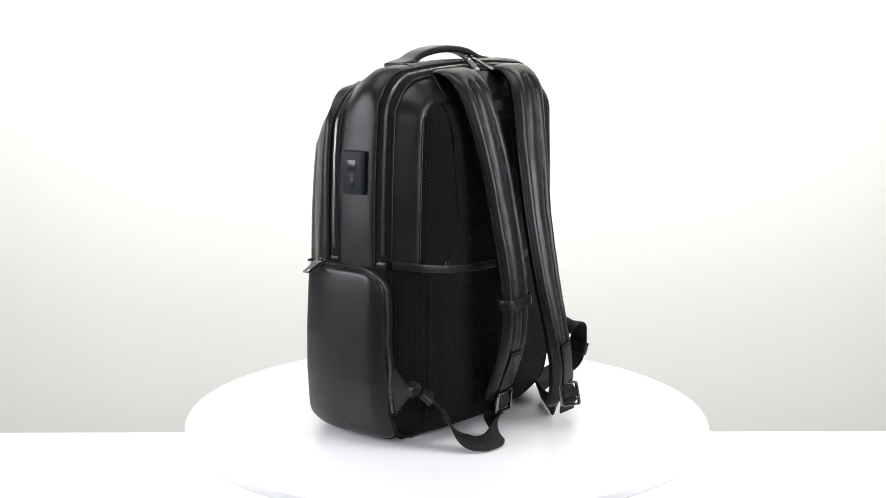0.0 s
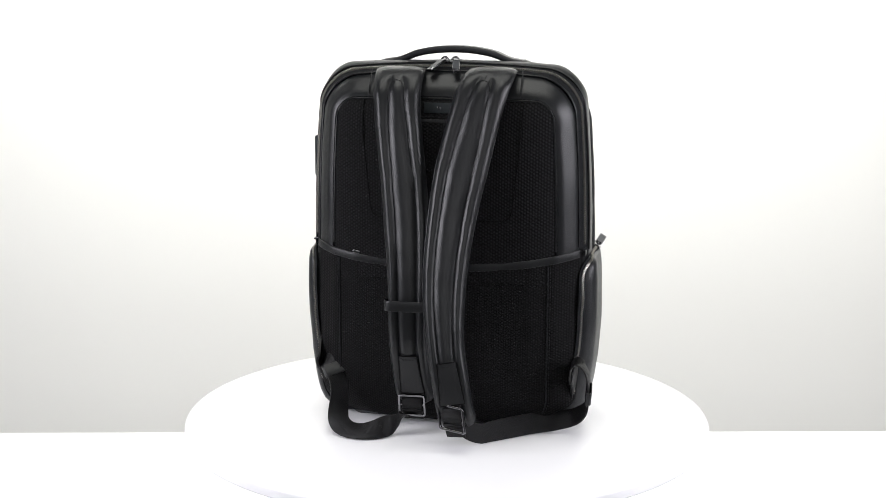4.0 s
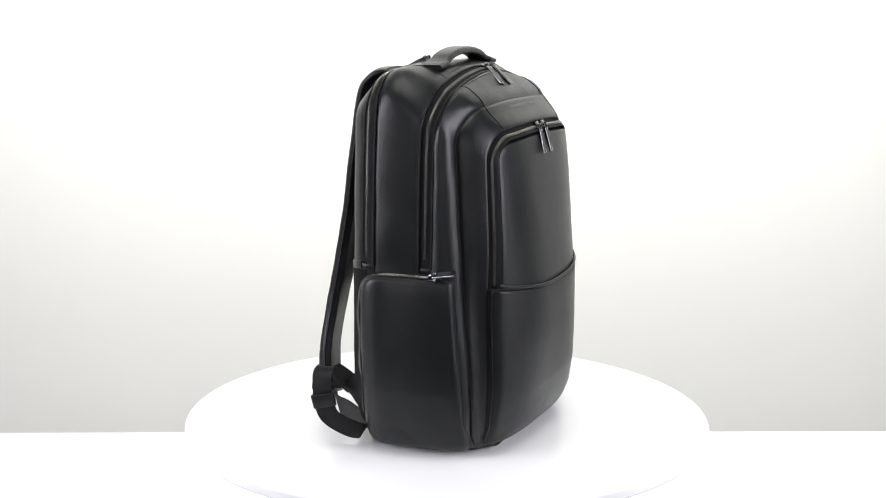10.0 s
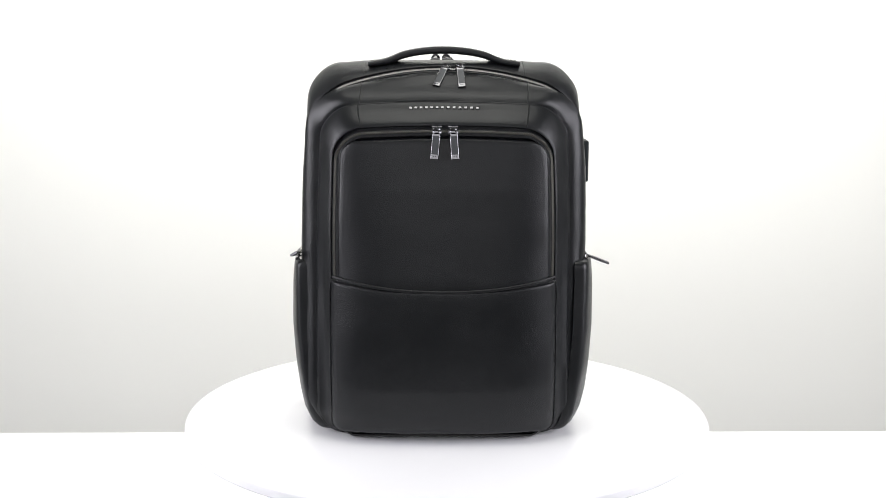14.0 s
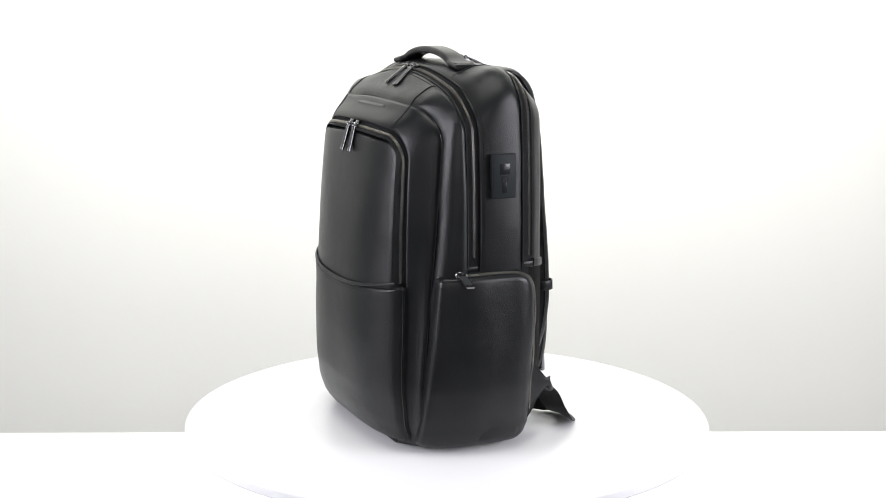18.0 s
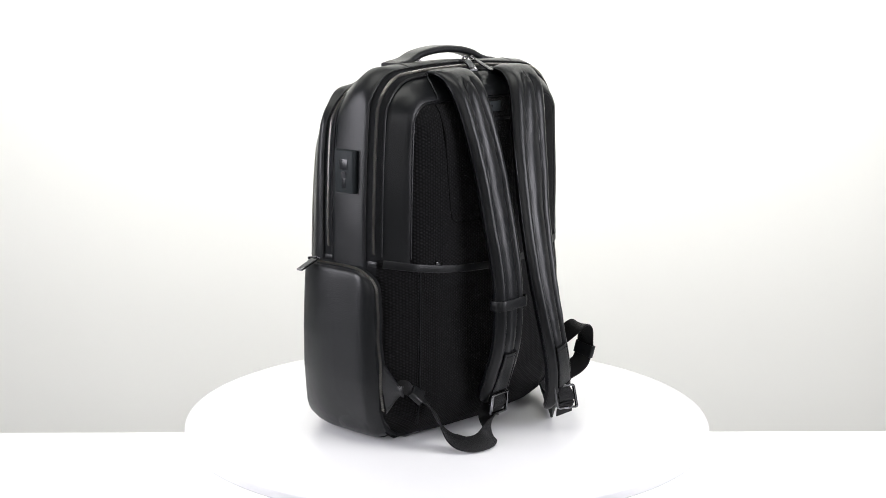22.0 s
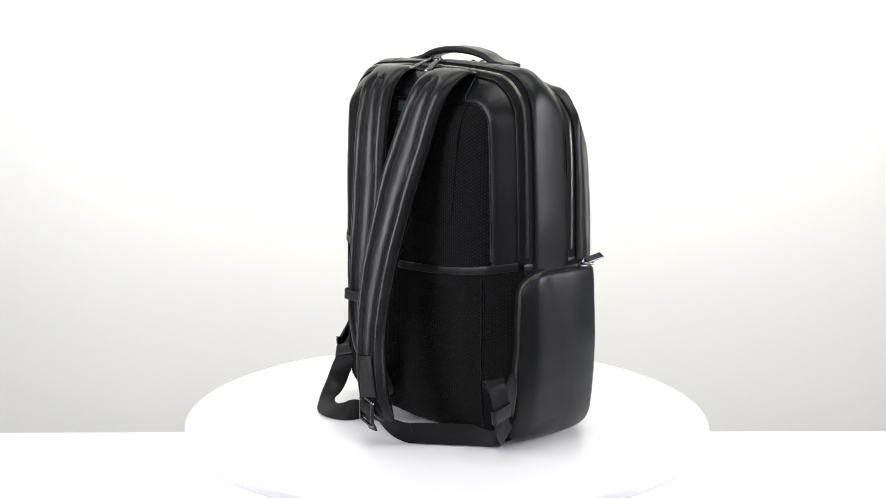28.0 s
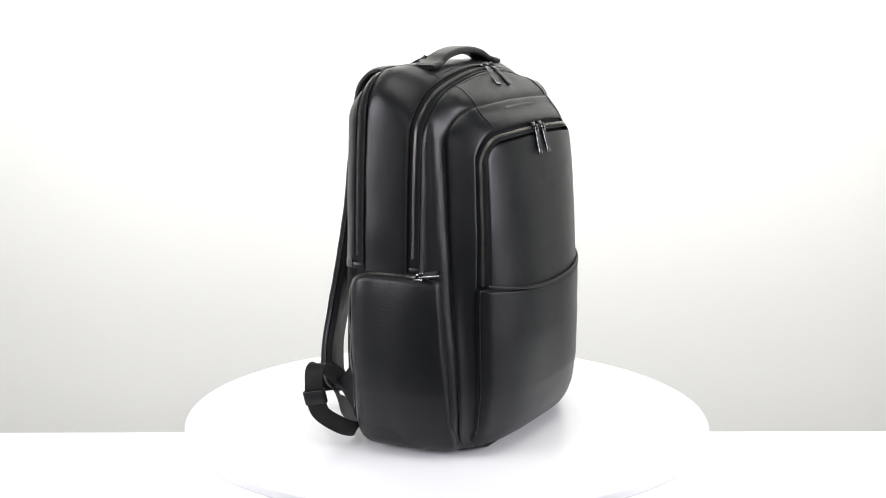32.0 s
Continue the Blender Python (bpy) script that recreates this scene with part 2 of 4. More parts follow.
def up_along(P, up, Q):
    P, up = np.asarray(P, float), np.asarray(up, float)
    if up.ndim == 1:
        return np.broadcast_to(unit(up), Q.shape)
    s = np.concatenate([[0], np.cumsum(np.linalg.norm(np.diff(P, axis=0), axis=1))])
    u = np.linspace(0, s[-1], len(Q))
    return unit(np.stack([np.interp(u, s, up[:, k]) for k in range(3)], 1))


def zip_teeth(P, up, pitch=0.0011):
    """Two rows of metal teeth that mesh along a line."""
    Q = even(P, pitch)
    T = tangents(Q)
    U = up_along(P, up, Q)
    S = unit(np.cross(U, T))
    sign = np.where(np.arange(len(Q)) % 2 == 0, 1.0, -1.0)[:, None]
    return boxes(Q + S * sign * 0.0008, T, S, U, (0.0011, 0.0023, 0.0021), 0.55)

# ---- the studio ----


def box_room():
    """Plain grey walls, floor and ceiling round the table, each a slab of its own."""
    x0, x1, y0, y1, z0, z1, d = -2.3, 2.3, -2.9, 1.5, -0.85, 2.1, 0.1
    slabs = (
        ("wall_north", (0, y1 + d / 2, (z0 + z1) / 2), (x1 - x0, d, z1 - z0), BACKDROP, "white backdrop wall, softly lit from above"),
        ("wall_south", (0, y0 - d / 2, (z0 + z1) / 2), (x1 - x0, d, z1 - z0), ROOM, "plain grey studio wall"),
        ("wall_west", (x0 - d / 2, (y0 + y1) / 2, (z0 + z1) / 2), (d, y1 - y0 + 2 * d, z1 - z0), ROOM, "plain grey studio wall"),
        ("wall_east", (x1 + d / 2, (y0 + y1) / 2, (z0 + z1) / 2), (d, y1 - y0 + 2 * d, z1 - z0), ROOM, "plain grey studio wall"),
        ("floor", (0, (y0 + y1) / 2, z0 - d / 2), (x1 - x0 + 2 * d, y1 - y0 + 2 * d, d), ROOM, "pale grey studio floor"),
        ("ceiling", (0, (y0 + y1) / 2, z1 + d / 2), (x1 - x0 + 2 * d, y1 - y0 + 2 * d, d), ROOM, "plain grey studio ceiling"),
    )
    for name, c, size, mat, label in slabs:
        v = [(c[0] + sx * size[0] / 2, c[1] + sy * size[1] / 2, c[2] + sz * size[2] / 2)
             for sx, sy, sz in ((-1, -1, -1), (1, -1, -1), (1, 1, -1), (-1, 1, -1), (-1, -1, 1), (1, -1, 1), (1, 1, 1), (-1, 1, 1))]
        f = [(0, 3, 2, 1), (4, 5, 6, 7), (0, 1, 5, 4), (1, 2, 6, 5), (2, 3, 7, 6), (3, 0, 4, 7)]
        ob = part(name, (v, f), mat, None, smooth=False)
        tagged(ob, label, kind="structure")


box_room()

TABLE_Z = -0.22


def bevel_box(size, r):
    bm = bmesh.new()
    bmesh.ops.create_cube(bm, size=1.0)
    bmesh.ops.scale(bm, vec=size, verts=bm.verts)
    bmesh.ops.bevel(bm, geom=list(bm.edges), offset=r, segments=3, affect="EDGES", profile=0.5)
    bm.verts.index_update()
    data = [tuple(v.co) for v in bm.verts], [tuple(v.index for v in f.verts) for f in bm.faces]
    bm.free()
    return data


def moved(data, m):
    return [tuple(m @ Vector(v)) for v in data[0]], data[1]


def table():
    """White table; its far edge lies behind the turntable."""
    root = tagged(new("table"), "plain white lacquered table under the turntable", "table")
    root.matrix_world = pose(0, 0.589, -0.85, 0, 0, 1.06)
    part("tabletop", moved(bevel_box((2.4, 1.0, 0.035), 0.004), pose(0, -0.50, TABLE_Z + 0.85 - 0.0175)), WHITE_TABLE, root)
    h = TABLE_Z + 0.85 - 0.035
    for x in (-1.14, 1.14):
        for y in (-0.94, -0.06):
            part("leg", moved(bevel_box((0.05, 0.05, h), 0.004), pose(x, y, h / 2)), WHITE_TABLE, root)


table()


def lathe(profile, n=128):
    """A turned shape from (radius, height) pairs."""
    rings = [[(r * math.cos(6.283185 * k / n), r * math.sin(6.283185 * k / n), z) for k in range(n)] for r, z in profile]
    v, f = grid(rings, wrap=True)
    return v, list(f) + [tuple(range(n)), tuple(range((len(profile) - 1) * n, len(profile) * n))]


def turntable():
    root = tagged(new("turntable"), "round white motorised turntable standing on the table", "turntable")
    root.matrix_world = pose(0, 0, TABLE_Z)
    z = -TABLE_Z
    part("platter", lathe([(0.325, z - 0.016), (0.3315, z - 0.0145), (0.333, z - 0.012), (0.333, z - 0.004), (0.3318, z - 0.0012), (0.329, z)]), WHITE_PLATTER, root)
    part("motor_base", lathe([(0.150, 0.0), (0.155, 0.003), (0.155, 0.020), (0.148, 0.027), (0.070, 0.032), (0.060, 0.040), (0.060, z - 0.035), (0.075, z - 0.020), (0.075, z - 0.0155)], 64), WHITE_PLATTER, root)
    return root


TURNTABLE = turntable()

# ---- the backpack: x across, y from the straps to the front, z up ----
BAG = tagged(new("backpack"), "black grained leather backpack with gunmetal zips standing upright on the turntable", "backpack")
# body corners: rows of y, half width, top, top radius, bottom, bottom radius
HW_SIDE, TOP = 0.173, 0.449


def outline(hw, zt, rt, zb, rb, crown=0.004, n=(12, 10, 34, 16, 18)):
    """Half of a rounded box from the bottom's middle up the right side, then mirrored."""
    pts = [((hw - rb) * k / n[0], zb) for k in range(n[0])]
    pts += [(hw - rb + rb * math.sin(a), zb + rb - rb * math.cos(a)) for a in np.linspace(0, math.pi / 2, n[1], endpoint=False)]
    pts += [(hw, z) for z in np.linspace(zb + rb, zt - rt, n[2], endpoint=False)]
    pts += [(hw - rt + rt * math.cos(a), zt - rt + rt * math.sin(a)) for a in np.linspace(0, math.pi / 2, n[3], endpoint=False)]
    pts += [(x, zt) for x in np.linspace(hw - rt, 0, n[4])]
    P = np.array(pts)
    P[:, 0] *= 1 - 0.065 * np.clip((P[:, 1] - 0.22) / 0.22, 0, 1) ** 2
    P[:, 1] -= crown * (P[:, 0] / hw) ** 2 * np.clip((P[:, 1] - zt + 2 * rt) / (2 * rt), 0, 1)
    left = P[1:-1][::-1] * (-1, 1)
    return np.vstack([P, left])


def sag(P, amount=0.0007, scale=22.0):
    """Slight unevenness of soft leather."""
    P = np.asarray(P, float).copy()
    flat = P.reshape(-1, 3)
    for p in flat:
        v = noise.noise_vector(Vector(p * scale))
        w = noise.noise_vector(Vector(p * scale * 3.3))
        p += np.array(v) * amount + np.array(w) * amount * 0.28
    return P


def ring(y, hw, zt, rt, zb=0.004, rb=0.03, crown=None):
    if crown is None:
        crown = 0.02 if callable(y) else float(np.interp(y, [-0.06, -0.035, -0.0185, -0.009, 0.0, 0.012, 0.022, 0.036, 0.06], [0.010, 0.011, 0.013, 0.006, 0.005, 0.010, 0.021, 0.038, 0.040]))
    o = outline(hw, zt, rt, zb, rb, crown)
    Y = y(o[:, 0], o[:, 1]) if callable(y) else np.full(len(o), y)
    return np.stack([o[:, 0], Y, o[:, 1]], 1)


def top_run(P, low):
    """The stretch of a closed ring from its right side at height low over the top to its left side."""
    i = next(k for k in range(len(P)) if P[k, 2] >= low and P[k, 0] > 0.1)
    j = max(k for k in range(len(P)) if P[k, 2] >= low and P[k, 0] < -0.1)
    return P[i:j + 1]


def at_x(P, x):
    """The point of a ring's top at x."""
    T = P[(P[:, 2] > 0.3)]
    T = T[np.argsort(T[:, 0])]
    return np.array((x, np.interp(x, T[:, 0], T[:, 1]), np.interp(x, T[:, 0], T[:, 2])))


def outward(P):
    """Normals of a run round the body, away from its middle line."""
    T = tangents(P)
    N = np.cross((0, 1, 0), T)
    mid = np.stack([np.zeros(len(P)), P[:, 1], np.clip(P[:, 2], 0.1, 0.35)], 1)
    flip = np.sign(((P - mid) * N).sum(1, keepdims=True))
    return unit(N * flip)


# -- back: spacer mesh in a leather frame --
HEM_Z = 0.214


def hem_z(x):
    return 0.2105 + 0.0150 * (x / 0.15) ** 2


BACK_STEPS = [(0.0, -0.0345), (0.002, -0.0378), (0.006, -0.0418), (0.012, -0.0460), (0.019, -0.0508), (0.027, -0.0560), (0.034, -0.0574), (0.037, -0.0555)]


def inset_x(d):
    return 0.84 * d if d < 0.037 else 0.0311 + (d - 0.037) * 1.0565


def inset_z(d):
    return 1.0 * d if d < 0.037 else 0.037 + d - 0.037


FRAME = [ring(y, 0.1695 - inset_x(d) - 0.0065 * max(0.0, 1 - d / 0.037), 0.4450 - inset_z(d) - 0.0055 * max(0.0, 1 - d / 0.037), max(0.046 - d * 0.6, 0.02), 0.006 + d * 0.7, max(0.05 - d, 0.02), max(0.013 - 0.3 * d, 0.002)) for d, y in BACK_STEPS]
PANEL_IN = [(0.037, -0.0555), (0.039, -0.0580), (0.043, -0.0610), (0.048, -0.0645), (0.060, -0.0685), (0.076, -0.0725), (0.098, -0.0745), (0.12, -0.0758), (0.145, -0.0764), (0.168, -0.0766)]


def back_bulge(x, z):
    """Depth of the padded back at a place."""
    e = min((0.1695 - abs(x)) / 0.95, 0.445 - z, z + 0.012)
    d = [p[0] for p in BACK_STEPS[:-1]] + [p[0] for p in PANEL_IN]
    y = [p[1] for p in BACK_STEPS[:-1]] + [p[1] for p in PANEL_IN]
    return float(np.interp(e, d, y))


def panel_ring(d, y):
    hw = 0.1695 - inset_x(d)
    zt, zb = 0.4450 - inset_z(min(d, 0.15)), 0.006 + min(d, 0.15) * 0.7
    r = ring(y, max(hw, 0.0015), zt, min(0.02, max(hw, 0.0015) * 0.6), zb, min(0.03, max(hw, 0.0015) * 0.6), 0.002)
    r[:, 0] *= 1.0 if d < 0.165 else 0.0
    return r


PANEL = [panel_ring(d, y) for d, y in PANEL_IN]
part("back_frame", thick(grid(sag(FRAME), True, lambda p: p[2] > 0.219), 0.003), LEATHER_SMOOTH, BAG, "smooth black leather frame")
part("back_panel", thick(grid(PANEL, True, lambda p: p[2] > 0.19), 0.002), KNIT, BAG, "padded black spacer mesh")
POCKET = [np.array(r) for r in FRAME[:-1] + PANEL]
for r in POCKET:
    r[:, 1] -= 0.0035 * np.clip((0.165 - np.abs(r[:, 0])) / 0.02, 0, 1)


def low_rows():
    """The mesh pocket over the lower back, from the hem down, as rows across."""
    rows = []
    for v in np.linspace(0, 1, 44):
        row = []
        for u in np.linspace(-1, 1, 90):
            zt = hem_z(u * 0.162)
            z = 0.0045 + (zt - 0.0045) * v
            e = max(0.0, 0.05 - z)
            hw = 0.168 - (0.05 - math.sqrt(max(0.05 ** 2 - e * e, 0)))
            x = u * hw
            edge = (1 - abs(u)) * hw
            low = z - 0.0045
            y = np.interp(edge, [0, 0.002, 0.006, 0.013, 0.03, 0.06, 0.17], [-0.030, -0.0345, -0.0400, -0.0475, -0.0605, -0.0705, -0.0790])
            y += np.interp(low, [0, 0.004, 0.012, 0.03, 0.06], [0.030, 0.020, 0.012, 0.005, 0.0])
            y -= 0.0012 * noise.noise(Vector((x * 30, z * 30, 3)))
            row.append((x, min(y, -0.03), z))
        rows.append(row)
    return np.array(rows)


LOW = low_rows()
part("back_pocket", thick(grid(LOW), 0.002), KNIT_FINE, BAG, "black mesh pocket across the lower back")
hem = LOW[-1][np.abs(LOW[-1][:, 0]) < 0.1655] + (0, -0.0002, -0.0042)
part("pocket_hem", sweep(hem, (0, 0, 1), rounded(0.0095, 0.0026, 0.0011, 3)), LEATHER_TRIM, BAG, "black leather binding of the back pocket")
part("hem_stitching", stitches(hem + (0, -0.0013, -0.0030), (0, -1, 0)), THREAD, BAG)
for s in (-1, 1):
    k = int(np.argmin(abs(LOW[20, :, 0] - s * 0.131)))
    seam = LOW[4:-2, k] + (0, -0.0006, 0)
    part("pocket_seam", tube(seam, 0.0011), TAPE, BAG)
    part("seam_stitching", stitches(seam + (s * 0.003, 0.0002, 0), (0, -1, 0)), THREAD, BAG)

# piping between mesh and frame, stitching round the frame
inner = top_run(FRAME[-1], 0.222)
part("panel_piping", tube(inner + (0, -0.0012, 0), 0.0014), LEATHER_TRIM, BAG)
row = top_run(FRAME[6], 0.222)
part("frame_stitching", stitches(row + (0, -0.0002, 0), (0, -1, 0)), THREAD, BAG)
for s in (-1, 1):
    # seam across the frame's top; the mesh's quilted channel shaded by a near-black tube
    line = [(s * 0.093, np.interp(0.4435 - z, [p[0] for p in BACK_STEPS], [p[1] for p in BACK_STEPS]) - 0.0004, z) for z in np.linspace(0.4405, 0.4115, 14)]
    part("frame_seam", tube(line, 0.0008), LEATHER_TRIM, BAG)
    way = spline([(s * 0.098, 0.405), (s * 0.0955, 0.36), (s * 0.0895, 0.30), (s * 0.087, 0.279), (s * 0.083, 0.2685), (s * 0.070, 0.2650), (s * 0.02, 0.2640)], 0.004)
    chan = [(x, back_bulge(x, z) + 0.0002, z) for x, z in way]
    part("channel_shade", tube(chan, 0.0007), GROOVE_SHADE, BAG)

# -- zips round the body, and the strips of leather between them --


def band(name, rings, mat, label="", depth=0.003, low=None, uneven=0.0011):
    keep = None if low is None else (lambda p: p[2] > low)
    return part(name, thick(grid(sag(rings, uneven), True, keep), depth), mat, BAG, label)


def front_edge_y(x, z):
    """Where the front compartment ends: it leans forward towards the bottom."""
    x, z = np.asarray(x), np.asarray(z)
    crest = np.clip((z - 0.365) / 0.04, 0, 1) * np.clip(1 - (np.abs(x) / 0.152) ** 6, 0, 1)
    return np.clip(0.0885 - 0.082 * (z - 0.17), 0.068, 0.098) + 0.0225 * crest


def lean(y, part_of):
    return lambda x, z: y + 0.005 * (1 - part_of) * np.clip((np.asarray(z) - 0.385) / 0.05, 0, 1) + (front_edge_y(x, z) - 0.052) * part_of


ZIP_A = [ring(-0.0345, 0.1632, 0.4398, 0.044, 0.006, 0.04), ring(-0.0272, 0.1692, 0.4452, 0.044, 0.006, 0.04), ring(-0.0178, 0.1722, 0.4484, 0.045, 0.006, 0.04)]
band("back_zip_tape", ZIP_A, TAPE, uneven=0.0002)
run = top_run(ZIP_A[1], 0.226)
skew = unit(outward(run) * 0.9 + np.array((0, -0.42, 0)))
part("back_zip_teeth", zip_teeth(run + skew * 0.0008, skew), GUNMETAL, BAG, "row of gunmetal zip teeth")
for y, hw in ((-0.0352, 0.1634), (-0.0178, 0.1735)):
    edge = top_run(ring(y, hw, 0.4400 if y < -0.03 else 0.4494, 0.044, 0.006, 0.04), 0.222)
    part("zip_piping", tube(edge, 0.0012), LEATHER_TRIM, BAG)


def rise(y):
    """A run of the zip that comes forward over the top."""
    return lambda x, z: y + 0.005 * np.clip((np.asarray(z) - 0.385) / 0.05, 0, 1)


GUSSET = [ring(-0.0175, 0.1715, 0.4490, 0.045), ring(-0.0158, 0.1727, 0.4502, 0.045), ring(-0.011, 0.1735, 0.4509, 0.043), ring(-0.003, 0.1742, 0.4513, 0.042),
          ring(0.009, 0.1742, 0.4513, 0.042), ring(0.021, 0.1738, 0.4504, 0.044), ring(rise(0.030), 0.1728, 0.4485, 0.046, crown=0.031),
          ring(rise(0.0348), 0.1720, 0.4468, 0.046, crown=0.038), ring(rise(0.0362), 0.1712, 0.4452, 0.046, crown=0.038)]
band("gusset", GUSSET, LEATHER, "grained black leather between the two long zips")
for g in (ring(-0.0125, 0.1728, 0.4499, 0.044), ring(rise(0.0318), 0.1726, 0.4484, 0.046, crown=0.036)):
    g = top_run(g, 0.215)
    part("gusset_stitching", stitches(g, outward(g)), THREAD, BAG)
ZIP_B = [ring(rise(0.0358), 0.1696, 0.4446, 0.046, crown=0.038), ring(rise(0.0445), 0.1700, 0.4424, 0.046, crown=0.040), ring(rise(0.0530), 0.1692, 0.4388, 0.046, crown=0.040)]
band("main_zip_tape", ZIP_B, TAPE, uneven=0.0002)
run = top_run(ZIP_B[1], 0.226)
part("main_zip_teeth", zip_teeth(run + outward(run) * 0.0006, outward(run)), GUNMETAL, BAG, "row of gunmetal zip teeth")
edge = top_run(ring(rise(0.0364), 0.1715, 0.4456, 0.046, crown=0.038), 0.215)
part("zip_piping", tube(edge, 0.0012), LEATHER_TRIM, BAG)
edge = top_run(ring(rise(0.0526), 0.1710, 0.4402, 0.046, crown=0.040), 0.215)
part("zip_piping", tube(edge, 0.0012), LEATHER_TRIM, BAG)
FRONT_BAND = [ring(lean(0.0522, 0.0), 0.1700, 0.4394, 0.046, 0.006, 0.044, crown=0.040),
              ring(lean(0.0530, 0.05), 0.1716, 0.4398, 0.046, 0.006, 0.044, crown=0.040),
              ring(lean(0.0530, 0.2), 0.1724, 0.4356, 0.046, 0.006, 0.044, crown=0.028),
              ring(lean(0.0525, 0.42), 0.1716, 0.4278, 0.046, 0.006, 0.044, crown=0.012),
              ring(lean(0.0525, 0.64), 0.1686, 0.4216, 0.045, 0.006, 0.044, crown=0.009),
              ring(lean(0.0525, 0.82), 0.1636, 0.4172, 0.043, 0.006, 0.044, crown=0.010),
              ring(lean(0.0525, 0.93), 0.1574, 0.4119, 0.041, 0.006, 0.044, crown=0.009),
              ring(lean(0.0525, 0.975), 0.1520, 0.4084, 0.040, 0.006, 0.044, crown=0.0085),
              ring(lean(0.0525, 0.93), 0.1465, 0.4036, 0.040, 0.006, 0.044, crown=0.0085)]
band("front_band", FRONT_BAND, LEATHER, "grained black leather round the front compartment")
g = top_run(ring(lean(0.0530, 0.16), 0.1718, 0.4383, 0.046, crown=0.036), 0.21)
part("band_stitching", stitches(g, outward(g)), THREAD, BAG)
PIPE = ring(front_edge_y, 0.1512, 0.4070, 0.040, 0.0060, 0.036, crown=0.0070)
part("front_piping", tube(np.vstack([PIPE, PIPE[:1]]), 0.0011), LEATHER_TRIM, BAG, "leather piping round the front")
for s in (-1, 1):
    line = [at_x(r, s * 0.097) + (0, 0, 0.0002) for r in GUSSET[1:-1]]
    part("gusset_seam", tube(line, 0.0007), LEATHER_TRIM, BAG)
    line = [at_x(r, s * 0.099) + (0, 0, 0.0002) for r in FRONT_BAND[1:]]
    part("band_seam", tube(spline(line, 0.002), 0.0008), LEATHER_TRIM, BAG)

# -- front: bulging panel with a zipped upper pocket and a lower slip pocket --


def front_y(x, z):
    x, z = np.abs(np.asarray(x, float)), np.asarray(z, float)
    mid = np.interp(z, [0, 0.01, 0.022, 0.04, 0.07, 0.13, 0.2, 0.235, 0.307, 0.362, 0.389, 0.40], [0.112, 0.1215, 0.1305, 0.1375, 0.1420, 0.1445, 0.143, 0.1395, 0.133, 0.1245, 0.1145, 0.106])
    edge = np.interp(z, [0, 0.017, 0.035, 0.08, 0.167, 0.205, 0.264, 0.33, 0.368, 0.389, 0.4], [0.098, 0.1055, 0.1115, 0.1145, 0.112, 0.1122, 0.1115, 0.1070, 0.1030, 0.099, 0.096])
    return mid - (mid - edge) * np.minimum(x / 0.131, 1.1) ** 3.6


def front_ring(d, sink=0.0):
    roll = math.sin(math.pi * min((d / 0.0155) ** 0.7, 1.0)) * (1 - 0.3 * min(d / 0.0155, 1))
    hw, zt, rt = 0.1505 - d + 0.0042 * roll, 0.4082 - d * 1.45 + 0.0028 * roll, max(0.040 - d * 0.3, 0.02)
    o = outline(hw, zt, rt, 0.0070 + min(d, 0.03) * 0.35, 0.034 - 0.6 * min(d, 0.02), 0.0085 - 0.1 * min(d, 0.03))
    base = front_edge_y(o[:, 0], o[:, 1])
    t = min(1.0, d / 0.019)
    t = math.sin(math.pi / 2 * t)
    Y = base + (front_y(o[:, 0], o[:, 1]) - base) * t - sink + 0.0012 * roll - 0.0045 * max(0.0, 1 - d / 0.0012)
    return np.stack([o[:, 0], Y, o[:, 1]], 1)


D_RINGS = [front_ring(d) for d in (0.0, 0.0012, 0.003, 0.006, 0.009, 0.0125, 0.0155)] + [front_ring(0.0172, 0.0004), front_ring(0.0183, 0.0014), front_ring(0.019, 0.0045)]
part("front_panel", thick(grid(sag(D_RINGS), True), 0.003), LEATHER, BAG, "curved black leather front panel")
g = D_RINGS[2]
inner = [front_ring(d, 0.0045) for d in (0.0185, 0.025, 0.032, 0.05, 0.08, 0.11)]
part("front_backing", thick(grid(inner, True), 0.002), TAPE, BAG)
for s in (-1, 1):
    line = [(s * 0.1005, 0, z) for z in np.linspace(0.4065, 0.382, 12)]
    pts = []
    for k, d in enumerate(np.linspace(0.001, 0.0172, 12)):
        r = front_ring(d)
        pts.append(at_x(r, s * (0.1005 - 0.006 * (d / 0.02) ** 2)))
    part("panel_seam", tube(spline(pts, 0.002), 0.0008), LEATHER_TRIM, BAG)


def puff(x, z):
    """The stuffed edge of the pockets on the front."""
    return np.interp(z, [0.02, 0.10], [0.6, 1.0]) * 0.0050 * np.minimum(np.abs(x) / 0.131, 1.02) ** 4


def flat_ring(hw, zt, rt, zb, rb, shrink, lift, curve=None, full=1.0):
    """A ring of a panel laid on the front; shrink pulls it in towards the panel's middle line."""
    o = outline(hw, zt, rt, zb, rb, 0.006)
    zc = np.clip(o[:, 1], zb + 0.06, zt - 0.06)
    x = o[:, 0] * (1 - shrink)
    z = o[:, 1] + (zc - o[:, 1]) * shrink
    if curve:
        z = zb + (z - zb) * (curve(x) - zb) / (zt - zb)
    return np.stack([x, front_y(x, z) + lift + full * puff(x, z), z], 1)


